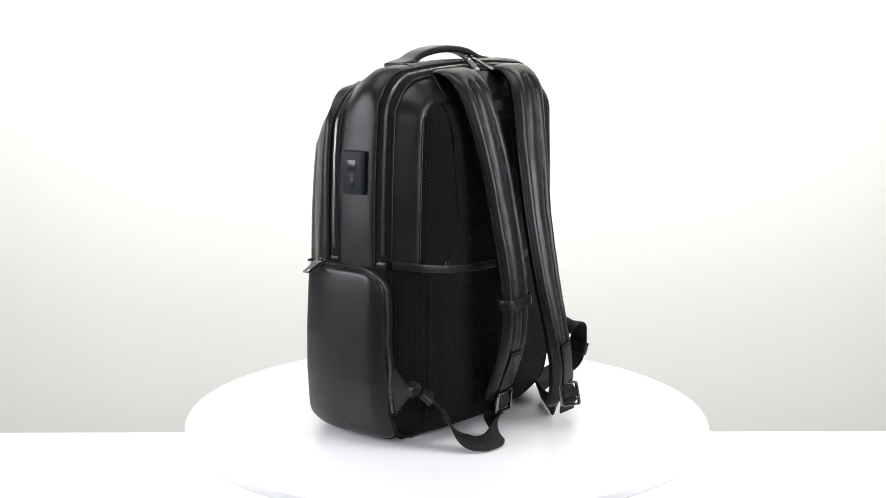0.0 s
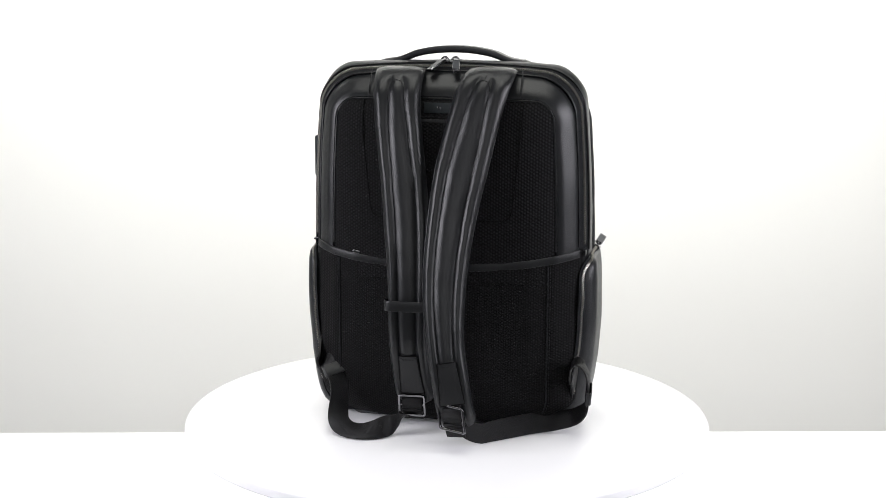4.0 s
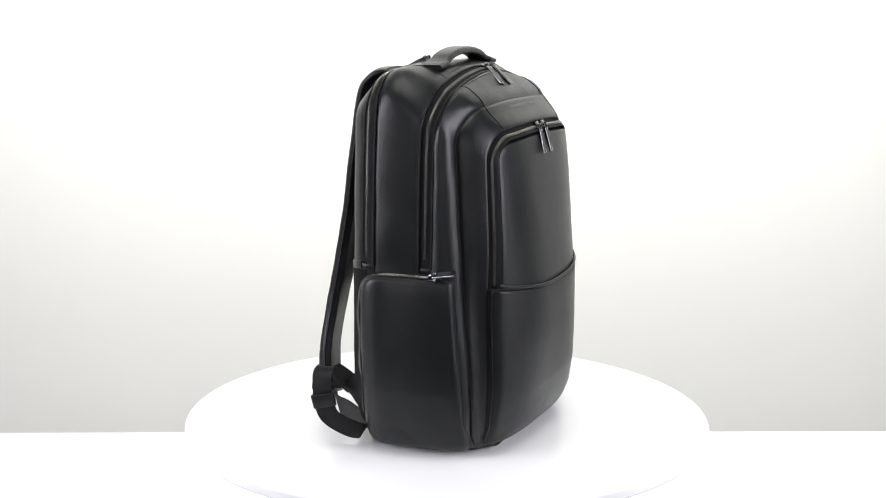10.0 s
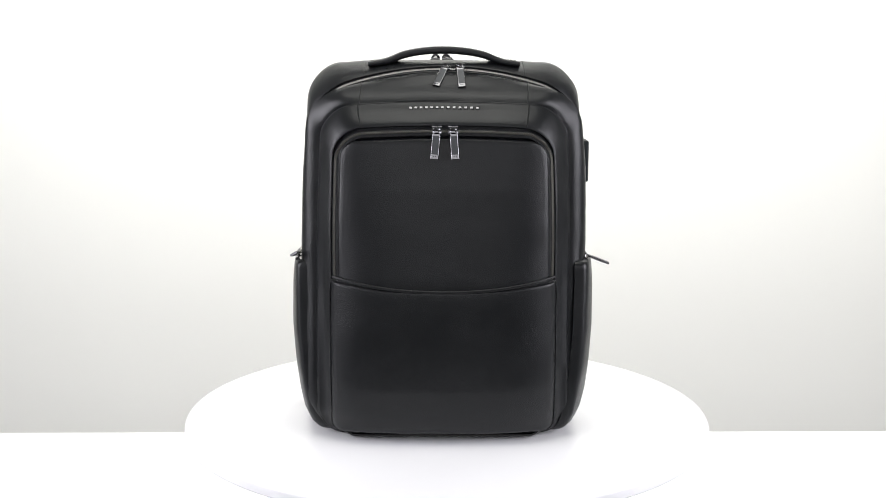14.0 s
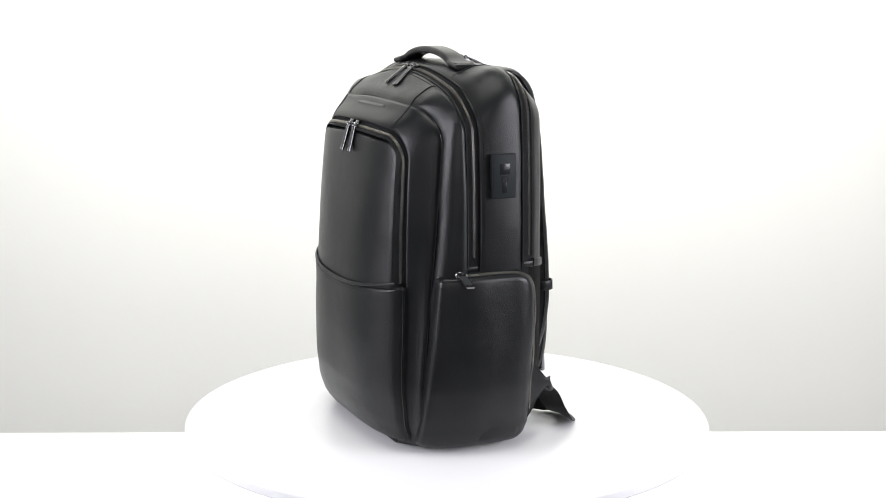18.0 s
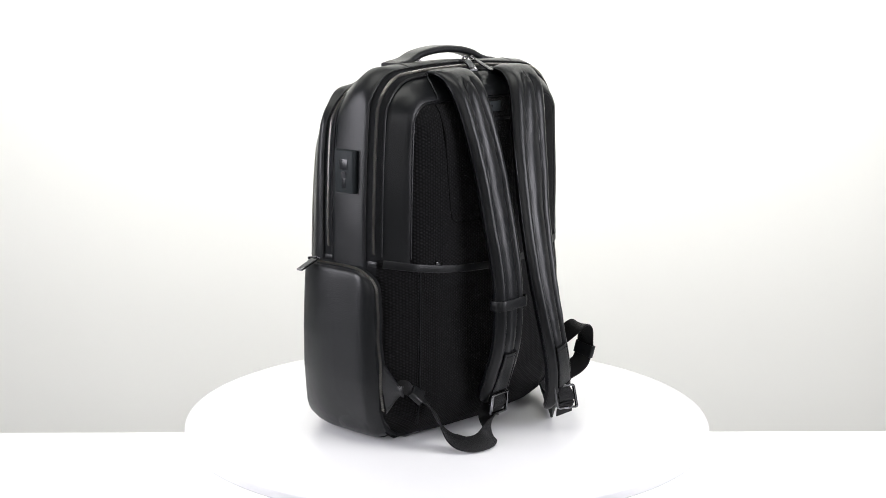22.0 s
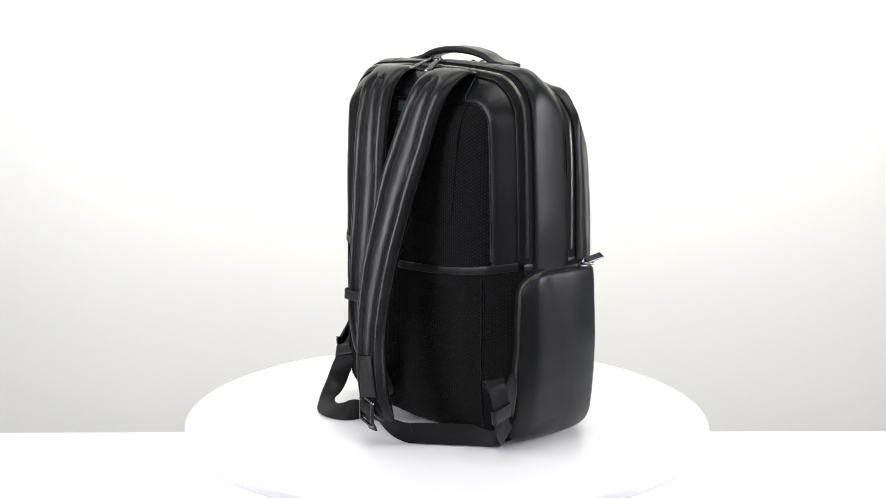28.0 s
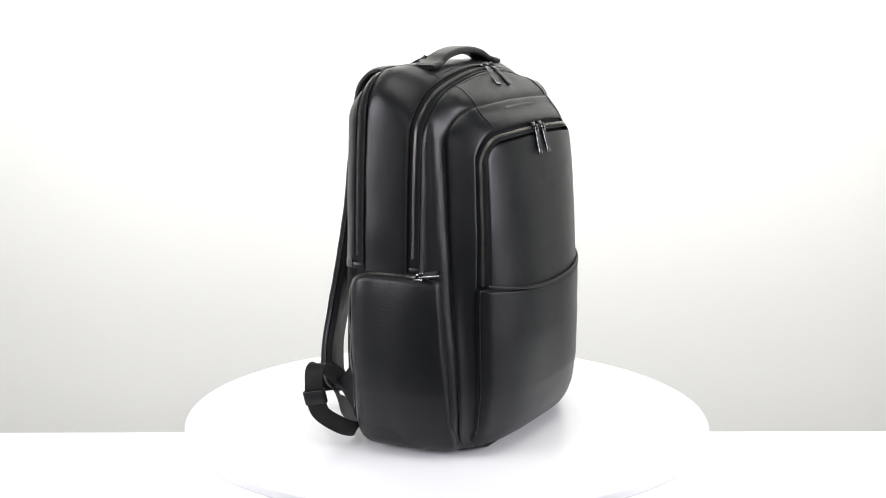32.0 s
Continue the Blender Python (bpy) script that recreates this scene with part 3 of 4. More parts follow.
def panel_on_front(name, hw, zt, rt, zb, rb, lift, label, curve=None, mat=None, depth=0.005):
    steps = [(0.0, -0.0135), (0.0, -0.0085), (0.003, -0.0055), (0.009, -0.0028), (0.018, -0.0010), (0.03, 0.0001), (0.05, 0.0007), (0.08, 0.001), (0.2, 0.001), (0.35, 0.001), (0.5, 0.001), (0.65, 0.001), (0.8, 0.001), (0.92, 0.001), (1.0, 0.001)]
    rings = [flat_ring(hw, zt, rt, zb, rb, s, lift + l, curve) for s, l in steps]
    part(name, thick(grid(sag(rings, 0.0006, 16), True), depth), mat or LEATHER, BAG, label)
    return rings


E_RINGS = panel_on_front("front_pocket", 0.1272, 0.3690, 0.020, 0.17, 0.01, 0.0015, "zipped black leather front pocket")
row = top_run(flat_ring(0.1272, 0.3690, 0.020, 0.17, 0.01, 0.03, 0.0020), 0.196)
part("pocket_stitching", stitches(row, (0, 1, 0)), THREAD, BAG)


def hem_front(x):
    return 0.1915 + 0.0140 * (np.asarray(x) / 0.131) ** 2


F_RINGS = panel_on_front("slip_pocket", 0.1338, 0.2, 0.004, 0.0120, 0.012, 0.0042, "black leather slip pocket with a curved edge", hem_front)
xs = np.linspace(-0.130, 0.130, 60)
lip = np.stack([xs, front_y(xs, hem_front(xs)) + puff(xs, hem_front(xs)) + 0.0045, hem_front(xs) - 0.0008], 1)
part("slip_pocket_edge", sweep(lip, (0, 0, 1), rounded(0.0035, 0.003, 0.0012, 3)), LEATHER_TRIM, BAG)
for drop in (0.0045, 0.0075):
    z = hem_front(xs) - drop
    part("edge_stitching", stitches(np.stack([xs, front_y(xs, z) + puff(xs, z) + 0.0052, z], 1), (0, 1, 0)), THREAD, BAG)
side_pipe = flat_ring(0.1341, 0.2, 0.004, 0.0120, 0.012, 0.0, -0.001, hem_front)
k = [p for p in side_pipe if p[2] < 0.2]
for s in (-1, 1):
    line = sorted([p for p in k if p[0] * s > 0.10], key=lambda p: p[2])
    part("slip_pocket_piping", tube(np.array(line), 0.0013), LEATHER_TRIM, BAG)
ZIP_C = flat_ring(0.1285, 0.3752, 0.032, 0.17, 0.01, 0.0, 0.0008, None, 0.0)
run = np.array(top_run(ZIP_C, 0.204))
wall = unit(outward(run) * 0.85 + np.array((0, 0.52, 0)))
part("front_zip_tape", sweep(run - wall * 0.0010, np.cross(tangents(run), wall), rounded(0.0130, 0.0012, 0.0005, 2)), TAPE, BAG)
part("front_zip_teeth", zip_teeth(run + wall * 0.0006, wall), GUNMETAL, BAG, "row of gunmetal zip teeth")

# -- base --
base = [ring(y, hw, 0.03, 0.012, zb, 0.014, 0.0) for y, hw, zb in ((-0.036, 0.118, 0.006), (-0.028, 0.128, 0.0), (0.02, 0.135, 0.0), (0.085, 0.130, 0.0), (0.112, 0.118, 0.005))]
part("base", thick(grid(base, True), 0.002), LEATHER_TRIM, BAG, "black leather base")

# -- zipped side pockets --


def round_poly(corners, n=9):
    """A closed outline from corners (y, z, radius)."""
    out = []
    m = len(corners)
    for i, (y, z, r) in enumerate(corners):
        p = np.array((y, z))
        a = unit(np.array(corners[i - 1][:2]) - p)
        b = unit(np.array(corners[(i + 1) % m][:2]) - p)
        half = math.acos(max(-1, min(1, float(a @ b)))) / 2
        cut = r / math.tan(half)
        p0, p1 = p + a * cut, p + b * cut
        for u in np.linspace(0, 1, n):
            out.append((1 - u) ** 2 * p0 + 2 * u * (1 - u) * p + u * u * p1)
    return np.array(out)


def pocket_x(y, z, bulge, s=1):
    x = np.interp(z, [0, 0.008, 0.016, 0.03, 0.05, 0.08, 0.13, 0.19, 0.215], [0.150, 0.160, 0.1675, 0.1745, 0.1795, 0.1835, 0.1865, 0.1860, 0.1845])
    x = x - 0.009 * np.clip((y - 0.035) / 0.05, 0, 1.2) ** 2
    x = x - 0.0015 * np.clip(-y / 0.03, 0, 1.1) ** 2
    x = x + 0.0030 * np.clip(-y / 0.03, 0, 1) * np.clip((z - 0.09) / 0.07, 0, 1)
    x = x - 0.0120 * np.clip((-y - 0.015) / 0.022, 0, 1) ** 2
    return x + 0.0015 * bulge - 0.0024 * np.clip(z / 0.05, 0, 1)


def side_pocket(s):
    low, top, back = (0.096, 0.0790, -0.0375) if s > 0 else (0.103, 0.0850, -0.0345)
    rim = round_poly([(back, 0.0055, 0.026), (low, 0.0055, 0.018), (top, 0.2150, 0.008), (back, 0.2150, 0.032)], 11)
    full = np.vstack([even(np.vstack([rim, rim[:1]]), 0.0035)[:-1]])
    rings = []
    for t, drop in ((0.0, 0.015), (0.0, 0.010), (0.012, 0.0045), (0.035, 0.0018), (0.075, 0.0005), (0.14, 0.0), (0.26, 0.0), (0.42, 0.0), (0.6, 0.0), (0.78, 0.0), (0.92, 0.0), (1.0, 0.0)):
        yc, zc = 0.026, np.clip(full[:, 1], 0.06, 0.16)
        y, z = full[:, 0] + (yc - full[:, 0]) * t, full[:, 1] + (zc - full[:, 1]) * t
        x = pocket_x(y, z, t, s) - drop
        rings.append(np.stack([s * x, y, z], 1))
    part("side_pocket", thick(grid(sag(rings, 0.0005, 14), True), 0.003), LEATHER, BAG, "zipped side pocket of grained black leather")
    # the zip runs along the top and down the back edge
    way = [(0.066, 0.2150), (0.03, 0.2152), (0.002, 0.2150), (-0.012, 0.2135), (back + 0.0115, 0.2085), (back + 0.004, 0.2000), (back + 0.0007, 0.188), (back, 0.167), (back, 0.12), (back + 0.0005, 0.08), (back + 0.0015, 0.045)]
    yz = spline(way, 0.002)
    wob = 0.0006 * np.sin(np.arange(len(yz)) * 0.21)
    yz[:, 0] += 0.0007 * np.sin(yz[:, 1] * 105) * np.clip((0.19 - yz[:, 1]) / 0.02, 0, 1)
    x = pocket_x(yz[:, 0], yz[:, 1], 0, s) - np.interp(yz[:, 1], [0.19, 0.213], [0.0035, 0.0062]) + wob
    P = np.stack([s * x, yz[:, 0], yz[:, 1]], 1)
    T = tangents(P)
    out = unit(np.cross(T, (s, 0, 0)))
    away = P - np.array((s * 0.17, 0.026, 0.11))
    out = out * np.sign((out * away).sum(1, keepdims=True))
    up = unit(out * 0.72 + np.array((s, 0, 0)) * 0.69)
    part("pocket_zip_tape", sweep(P + out * 0.0012 - up * 0.0008, np.cross(T, up), rounded(0.0105, 0.0013, 0.0005, 2)), TAPE, BAG)
    part("pocket_zip_teeth", zip_teeth(P + out * 0.0014, up), GUNMETAL, BAG, "row of gunmetal zip teeth")
    Q = P - out * 0.0058
    Q[:, 0] = s * (pocket_x(Q[:, 1], Q[:, 2], 0.0, s) - 0.0012)
    part("pocket_stitching", stitches(Q, (s, 0, 0)), THREAD, BAG)
    Q = P - out * 0.0036
    Q[:, 0] = s * (pocket_x(Q[:, 1], Q[:, 2], 0.0, s) - 0.0034)
    part("pocket_piping", tube(Q, 0.0011), LEATHER_TRIM, BAG)


for s in (1, -1):
    side_pocket(s)

# -- grab handle --


def handle():
    half = [(0.0915, 0.4472), (0.081, 0.4486), (0.072, 0.4500), (0.062, 0.4530), (0.047, 0.4586), (0.025, 0.4626)]
    way = spline([(-x, z) for x, z in half] + [(0, 0.4640)] + half[::-1], 0.003)
    P = np.stack([way[:, 0], np.full(len(way), 0.0170), way[:, 1]], 1)
    thickness = np.interp(abs(P[:, 0]), [0, 0.05, 0.066, 0.09], [0.0088, 0.0084, 0.0074, 0.0062])
    width = np.interp(abs(P[:, 0]), [0, 0.04, 0.066, 0.07, 0.09], [0.0235, 0.024, 0.0255, 0.029, 0.029])
    T = tangents(P)
    rings = []
    for p, t, h, w in zip(P, T, thickness, width):
        n = unit(np.cross(t, (0, 1, 0)))
        n = n * np.sign(n[2])
        rings.append([p + np.array((0, 1, 0)) * u * w / 0.024 + n * v * h / 0.008 for u, v in rounded(0.024, 0.008, 0.0034, 5)])
    v, f = grid(rings, True)
    m = len(rings[0])
    f = list(f) + [tuple(range(m)), tuple(range((len(rings) - 1) * m, len(rings) * m))]
    grip = part("handle", (v, f), LEATHER, BAG, "rolled black leather grab handle")
    for y in (-0.0095, 0.0095):
        line = np.stack([P[8:-8, 0], P[8:-8, 1] + y, P[8:-8, 2] + thickness[8:-8] * 0.5 - 0.0004], 1)
        part("handle_stitching", stitches(line, (0, 0, 1)), THREAD, grip)
    for s in (-1, 1):
        loop = [(s * x, 0.0170 + y, 0.4532 if x < 0.08 else 0.4512) for x, y in ((0.0705, -0.0115), (0.0875, -0.0115), (0.0875, 0.0115), (0.0705, 0.0115), (0.0705, -0.0115))]
        part("tab_stitching", stitches(even(loop, 0.002), (0, 0, 1)), THREAD, grip)


handle()

# -- shoulder straps --
STRAPS = {
    1: dict(mid=[(0.057, -0.034, 0.4405), (0.057, -0.048, 0.4400), (0.056, -0.061, 0.4345), (0.0510, -0.074, 0.4200), (0.0445, -0.0830, 0.396), (0.0360, -0.0930, 0.355), (0.0295, -0.1015, 0.322), (0.0242, -0.109, 0.288), (0.0205, -0.1165, 0.254),
                 (0.0180, -0.124, 0.222), (0.0175, -0.132, 0.185), (0.0195, -0.139, 0.150), (0.0230, -0.144, 0.118), (0.0285, -0.147, 0.085), (0.033, -0.1455, 0.055), (0.0370, -0.1400, 0.038), (0.0400, -0.1330, 0.0285)],
            wide=[(0.44, 0.060), (0.40, 0.061), (0.33, 0.0625), (0.26, 0.056), (0.19, 0.0505), (0.13, 0.044), (0.03, 0.0435)], lean=(0.15, 0.12), span=(0.062, 0.112)),
    -1: dict(mid=[(-0.056, -0.034, 0.4405), (-0.0555, -0.046, 0.4395), (-0.0545, -0.059, 0.4325), (-0.0535, -0.0715, 0.415), (-0.0505, -0.081, 0.387), (-0.0455, -0.089, 0.353), (-0.0405, -0.095, 0.319), (-0.0365, -0.100, 0.284), (-0.0335, -0.1055, 0.249),
                  (-0.0310, -0.111, 0.213), (-0.0300, -0.1145, 0.178), (-0.0300, -0.1150, 0.142), (-0.0295, -0.1105, 0.108), (-0.0285, -0.1010, 0.079), (-0.0275, -0.0925, 0.057), (-0.0280, -0.0865, 0.0395)],
             wide=[(0.44, 0.060), (0.40, 0.056), (0.33, 0.055), (0.26, 0.0545), (0.19, 0.049), (0.13, 0.0475), (0.03, 0.048)], lean=(-0.12, 0.0), span=(0.060, 0.106)),
}


def pad_profile(w, h, g=0.36):
    """Padded strap in section: three quilted ribs on the face, a flat lining, rolled edges."""
    out = []
    for u in np.linspace(-1, 1, 65):
        if g < 0.02:
            rib = 0.98
        elif abs(u) < g:
            rib = 1 - 0.42 * (abs(u) / g) ** 2.4
        else:
            rib = 0.96 - 0.38 * (abs(abs(u) - (1 + g) / 2) / ((1 - g) / 2)) ** 2.4
        edge = math.sqrt(max(0.0, 1 - (max(0, abs(u) - 0.62) / 0.38) ** 2.4))
        out.append((u * w / 2, h * (0.04 + 0.56 * rib * edge)))
    for u in np.linspace(1, -1, 13)[1:-1]:
        edge = math.sqrt(max(0.0, 1 - (max(0, abs(u) - 0.8) / 0.2) ** 2))
        out.append((u * w / 2 * 0.985, -h * 0.42 * (0.25 + 0.75 * edge)))
    return out


def strap_frame(s):
    spec = STRAPS[s]
    P = spline(spec["mid"], 0.004)
    T = tangents(P)
    side = np.tile((1.0, 0.0, 0.0), (len(P), 1))
    side[:, 1] = np.interp(P[:, 2], [0.05, 0.3, 0.44], [spec["lean"][1] * s, spec["lean"][0] * 0.5 * s, 0.0])
    side = unit(side - T * (side * T).sum(1, keepdims=True))
    face = np.cross(side, T)
    face = face * np.where(face[:, 1:2] > 0, -1, 1) if face[len(P) // 2, 1] > 0 else face
    return P, T, side, face


def shoulder_strap(s):
    spec = STRAPS[s]
    P, T, side, face = strap_frame(s)
    z, w = zip(*sorted(spec["wide"]))
    width = np.interp(P[:, 2], z, w)
    length = np.concatenate([[0], np.cumsum(np.linalg.norm(np.diff(P, axis=0), axis=1))])
    tip = np.clip((length[-1] - length) / 0.016, 0, 1)
    width = width * (0.62 + 0.38 * np.sqrt(1 - (1 - tip) ** 2))
    height = 0.0165 * np.interp(length, [0, 0.02, 0.05, length[-1] - 0.02, length[-1]], [0.35, 0.7, 1.0, 1.0, 0.45])
    groove = np.interp(length, [0.05, 0.09, 0.16, 0.30, length[-1]], [0.32, 0.40, 0.47, 0.46, 0.38])
    start = 0.036 if s > 0 else 0.032
    groove = groove * np.sqrt(np.clip(1 - (np.clip(start + 0.014 - length, 0, 0.014) / 0.014) ** 2, 0, 1))
    rings = []
    for i in range(len(P)):
        soft = np.interp(length[i], [0, start - 0.004, start + 0.004], [0.0, 0.0, 1.0])
        prof = pad_profile(width[i], height[i], groove[i])
        plain = [(u, v if v < 0 else height[i] * 0.6 * math.sqrt(max(0, 1 - abs(2 * u / width[i]) ** 3.5))) for u, v in prof]
        rings.append([P[i] + side[i] * (a[0]) + face[i] * (a[1] * soft + b[1] * (1 - soft)) for a, b in zip(prof, plain)])
    rings = sag(rings, 0.0005, 40)
    v, f = grid(rings, True)
    m = rings.shape[1]
    f = list(f) + [tuple(range(m)), tuple(range((len(rings) - 1) * m, len(rings) * m))]
    strap = part("shoulder_strap", (v, f), LEATHER_SMOOTH, BAG, "padded black leather shoulder strap with quilted ribs")
    a, b = int((start + 0.014) / 0.004) + 1, len(P) - int(0.070 / 0.004)
    for u in (-1, 1):
        line = P + side * (u * groove * width / 2)[:, None] + face * (height * 0.395)[:, None]
        part("strap_stitching", stitches(line[a:b], face[a:b]), THREAD, strap)
    # arch that closes the middle rib at its top
    arch = [P[a] + side[a] * (groove[a] * width[a] / 2 * math.cos(q)) - T[a] * 0.013 * math.sin(q) + face[a] * (height[a] * (0.38 + 0.12 * math.sin(q))) for q in np.linspace(0, math.pi, 15)]
    part("strap_stitching", stitches(np.array(arch), face[a]), THREAD, strap)
    # seam of the edge binding
    for u in (-0.97, 0.97):
        line = P + side * (u * width / 2)[:, None] + face * (height * 0.02)[:, None]
        part("strap_binding", tube(line[3:-3], 0.0012), LEATHER_TRIM, strap)
    # patch above the buckle
    hi, lo = (0.108, 0.059) if s > 0 else (0.106, 0.058)
    i0, i1 = (int(np.argmin(abs(P[:, 2] - q))) for q in (hi, lo))
    rows = []
    for i in range(i0, i1 + 1):
        k = (i - i0) / (i1 - i0)
        half = (0.0108 + 0.0038 * k)
        rows.append([P[i] + side[i] * u * half + face[i] * (height[i] * 0.56 + 0.0022 - 0.0012 * abs(u) ** 6) for u in np.linspace(-1, 1, 9)])
    rows = np.array(rows)
    patch = part("strap_patch", thick(grid(rows), 0.003, tuple(P[i0] - face[i0] * 0.3)), LEATHER_TRIM, strap, "stitched black leather patch")
    edge = np.vstack([rows[::-1, 0] * 0.93 + rows[::-1, 4] * 0.07, rows[1, 1:-1], rows[:, -1] * 0.93 + rows[:, 4] * 0.07])
    # shade of the groove round the patch, drawn as a near-black tube
    rim = np.vstack([rows[:, 0], rows[-1, 1:-1], rows[::-1, -1], rows[0, -2:0:-1], rows[:1, 0]]) - face[i0] * 0.0006
    part("patch_groove_shade", tube(rim, 0.0009, 6), GROOVE_SHADE, patch)
    part("patch_stitching", stitches(even(edge + face[i0] * 0.0006, 0.002), face[i0]), THREAD, patch)
    return strap, P, side, face


STRAP_DATA = {s: shoulder_strap(s) for s in (1, -1)}

# keeper loop round one strap
P, side, face = STRAP_DATA[-1][1:]
i = int(np.argmin(abs(P[:, 2] - 0.165)))
hoop = []
for u, v in rounded(0.0555, 0.0215, 0.009, 6):
    hoop.append(P[i] + side[i] * u + face[i] * (v + 0.0012))
hoop.append(hoop[0])
part("keeper_loop", sweep(even(np.array(hoop), 0.0015), np.array(tangents(P)[i]), rounded(0.0125, 0.0016, 0.0006, 2), cap=False), LEATHER_TRIM, STRAP_DATA[-1][0], "plain black leather keeper loop")

# -- webbing, buckles and their anchors --
WEB = {
    -1: dict(path=[(-0.158, -0.042, 0.068), (-0.153, -0.050, 0.078), (-0.1455, -0.058, 0.0765), (-0.137, -0.0645, 0.067), (-0.131, -0.072, 0.057), (-0.127, -0.081, 0.046), (-0.1245, -0.092, 0.029), (-0.120, -0.107, 0.015),
                   (-0.107, -0.119, 0.0088), (-0.088, -0.124, 0.0085), (-0.070, -0.120, 0.0105), (-0.056, -0.111, 0.0140), (-0.046, -0.101, 0.0185), (-0.036, -0.092, 0.026), (-0.028, -0.0885, 0.040), (-0.027, -0.0925, 0.056)],
             side=[(0.3, 0.3, 0.9), (0.3, 0.35, 0.9), (0.4, 0.5, 0.75), (0.52, 0.66, 0.5), (0.56, 0.80, 0.2), (0.52, 0.84, 0.05), (0.42, 0.82, 0.35), (0.3, 0.78, 0.52),
                   (0.15, 0.86, 0.48), (0.12, 0.86, 0.50), (0.12, 0.72, 0.68), (0.3, 0.42, 0.85), (0.6, 0.15, 0.75), (0.9, 0, 0.4), (1, 0, 0.1), (1, 0, 0)], keep=3),
    1: dict(path=[(0.1585, -0.0520, 0.074), (0.1605, -0.0660, 0.0855), (0.1655, -0.0770, 0.0950), (0.1730, -0.0820, 0.0975), (0.1800, -0.0835, 0.0910), (0.1838, -0.0820, 0.077), (0.1838, -0.0805, 0.061), (0.1800, -0.0735, 0.040), (0.164, -0.0520, 0.0225),
                  (0.142, -0.0475, 0.0150), (0.118, -0.0590, 0.0135), (0.097, -0.0790, 0.0130), (0.079, -0.0970, 0.0130), (0.064, -0.1140, 0.0135), (0.052, -0.1290, 0.020), (0.041, -0.1405, 0.033), (0.0345, -0.1465, 0.050)],
            side=[(0.0, 0.75, 0.65), (0.0, 0.93, 0.36), (-0.05, 0.99, 0.15), (-0.05, 1.0, 0.05), (0.0, 1.0, 0.0), (0.0, 1.0, 0.0), (-0.1, 1.0, 0.0), (-0.15, 0.95, 0.3), (-0.1, 0.75, 0.65),
                  (0.0, 0.6, 0.8), (0.0, 0.45, 0.9), (0.0, 0.4, 0.92), (0.1, 0.4, 0.92), (0.25, 0.3, 0.9), (0.6, 0.1, 0.75), (0.95, 0.0, 0.3), (1, 0.0, 0)], keep=6),
}


def webbing(s):
    spec = WEB[s]
    both = np.hstack([np.array(spec["path"]), unit(spec["side"])])
    B = spline(both, 0.0045)
    P, S = B[:, :3], unit(B[:, 3:])
    T = tangents(P)
    Sx = unit(S - T * (S * T).sum(1, keepdims=True))
    reach = np.abs(Sx[:, 2]) * 0.0123
    P = P.copy()
    P[:, 2] = np.maximum(P[:, 2], reach + 0.0018)
    strap = part("webbing", sweep(P, S, rounded(0.0255, 0.0019, 0.0008, 2)), WEBBING, BAG, "loose black webbing with a keeper, trailing on the turntable")
    k = int(np.argmin(np.linalg.norm(P - np.array(spec["path"][spec["keep"]]), axis=1)))
    t, sd = T[k], unit(S[k] - T[k] * (S[k] @ T[k]))
    n = np.cross(sd, t)
    hoop = [P[k] + sd * u + n * v for u, v in rounded(0.0285, 0.0062, 0.0026, 4)]
    hoop.append(hoop[0])
    part("web_keeper", sweep(even(np.array(hoop), 0.0012), t, rounded(0.0165, 0.0014, 0.0005, 2), cap=False), LEATHER_TRIM, strap, "folded leather keeper")
    # leather triangle sewn into the side seam
    a = np.array((s * 0.1665, -0.0335, 0.109))
    b = np.array((s * 0.160, -0.0335, 0.036))
    c = np.array((s * 0.1605, -0.063, 0.074))
    rows = []
    for u in np.linspace(0, 1, 12):
        lo, hi = b + (c - b) * u, a + (c - a) * u
        wd = 0.0 if u < 0.75 else (u - 0.75) / 0.25
        mid = (lo + hi) / 2
        lo, hi = lo + (mid + (b - a) * 0.10 - lo) * wd, hi + (mid + (a - b) * 0.10 - hi) * wd
        rows.append([lo + (hi - lo) * q + np.array((s * 0.002 * math.sin(math.pi * q), 0, 0)) for q in np.linspace(0, 1, 9)])
    rows = np.array(rows)
    tri = part("strap_anchor", thick(grid(rows), 0.0028, (0, -0.04, 0.07)), LEATHER_TRIM, BAG, "leather triangle that anchors the webbing")
    for e in (0, -1):
        line = rows[:, e] * 0.88 + rows[:, 4] * 0.12 + (s * 0.0006, 0, 0)
        part("anchor_stitching", stitches(line, (s, 0, 0)), THREAD, tri)


for s in (-1, 1):
    webbing(s)


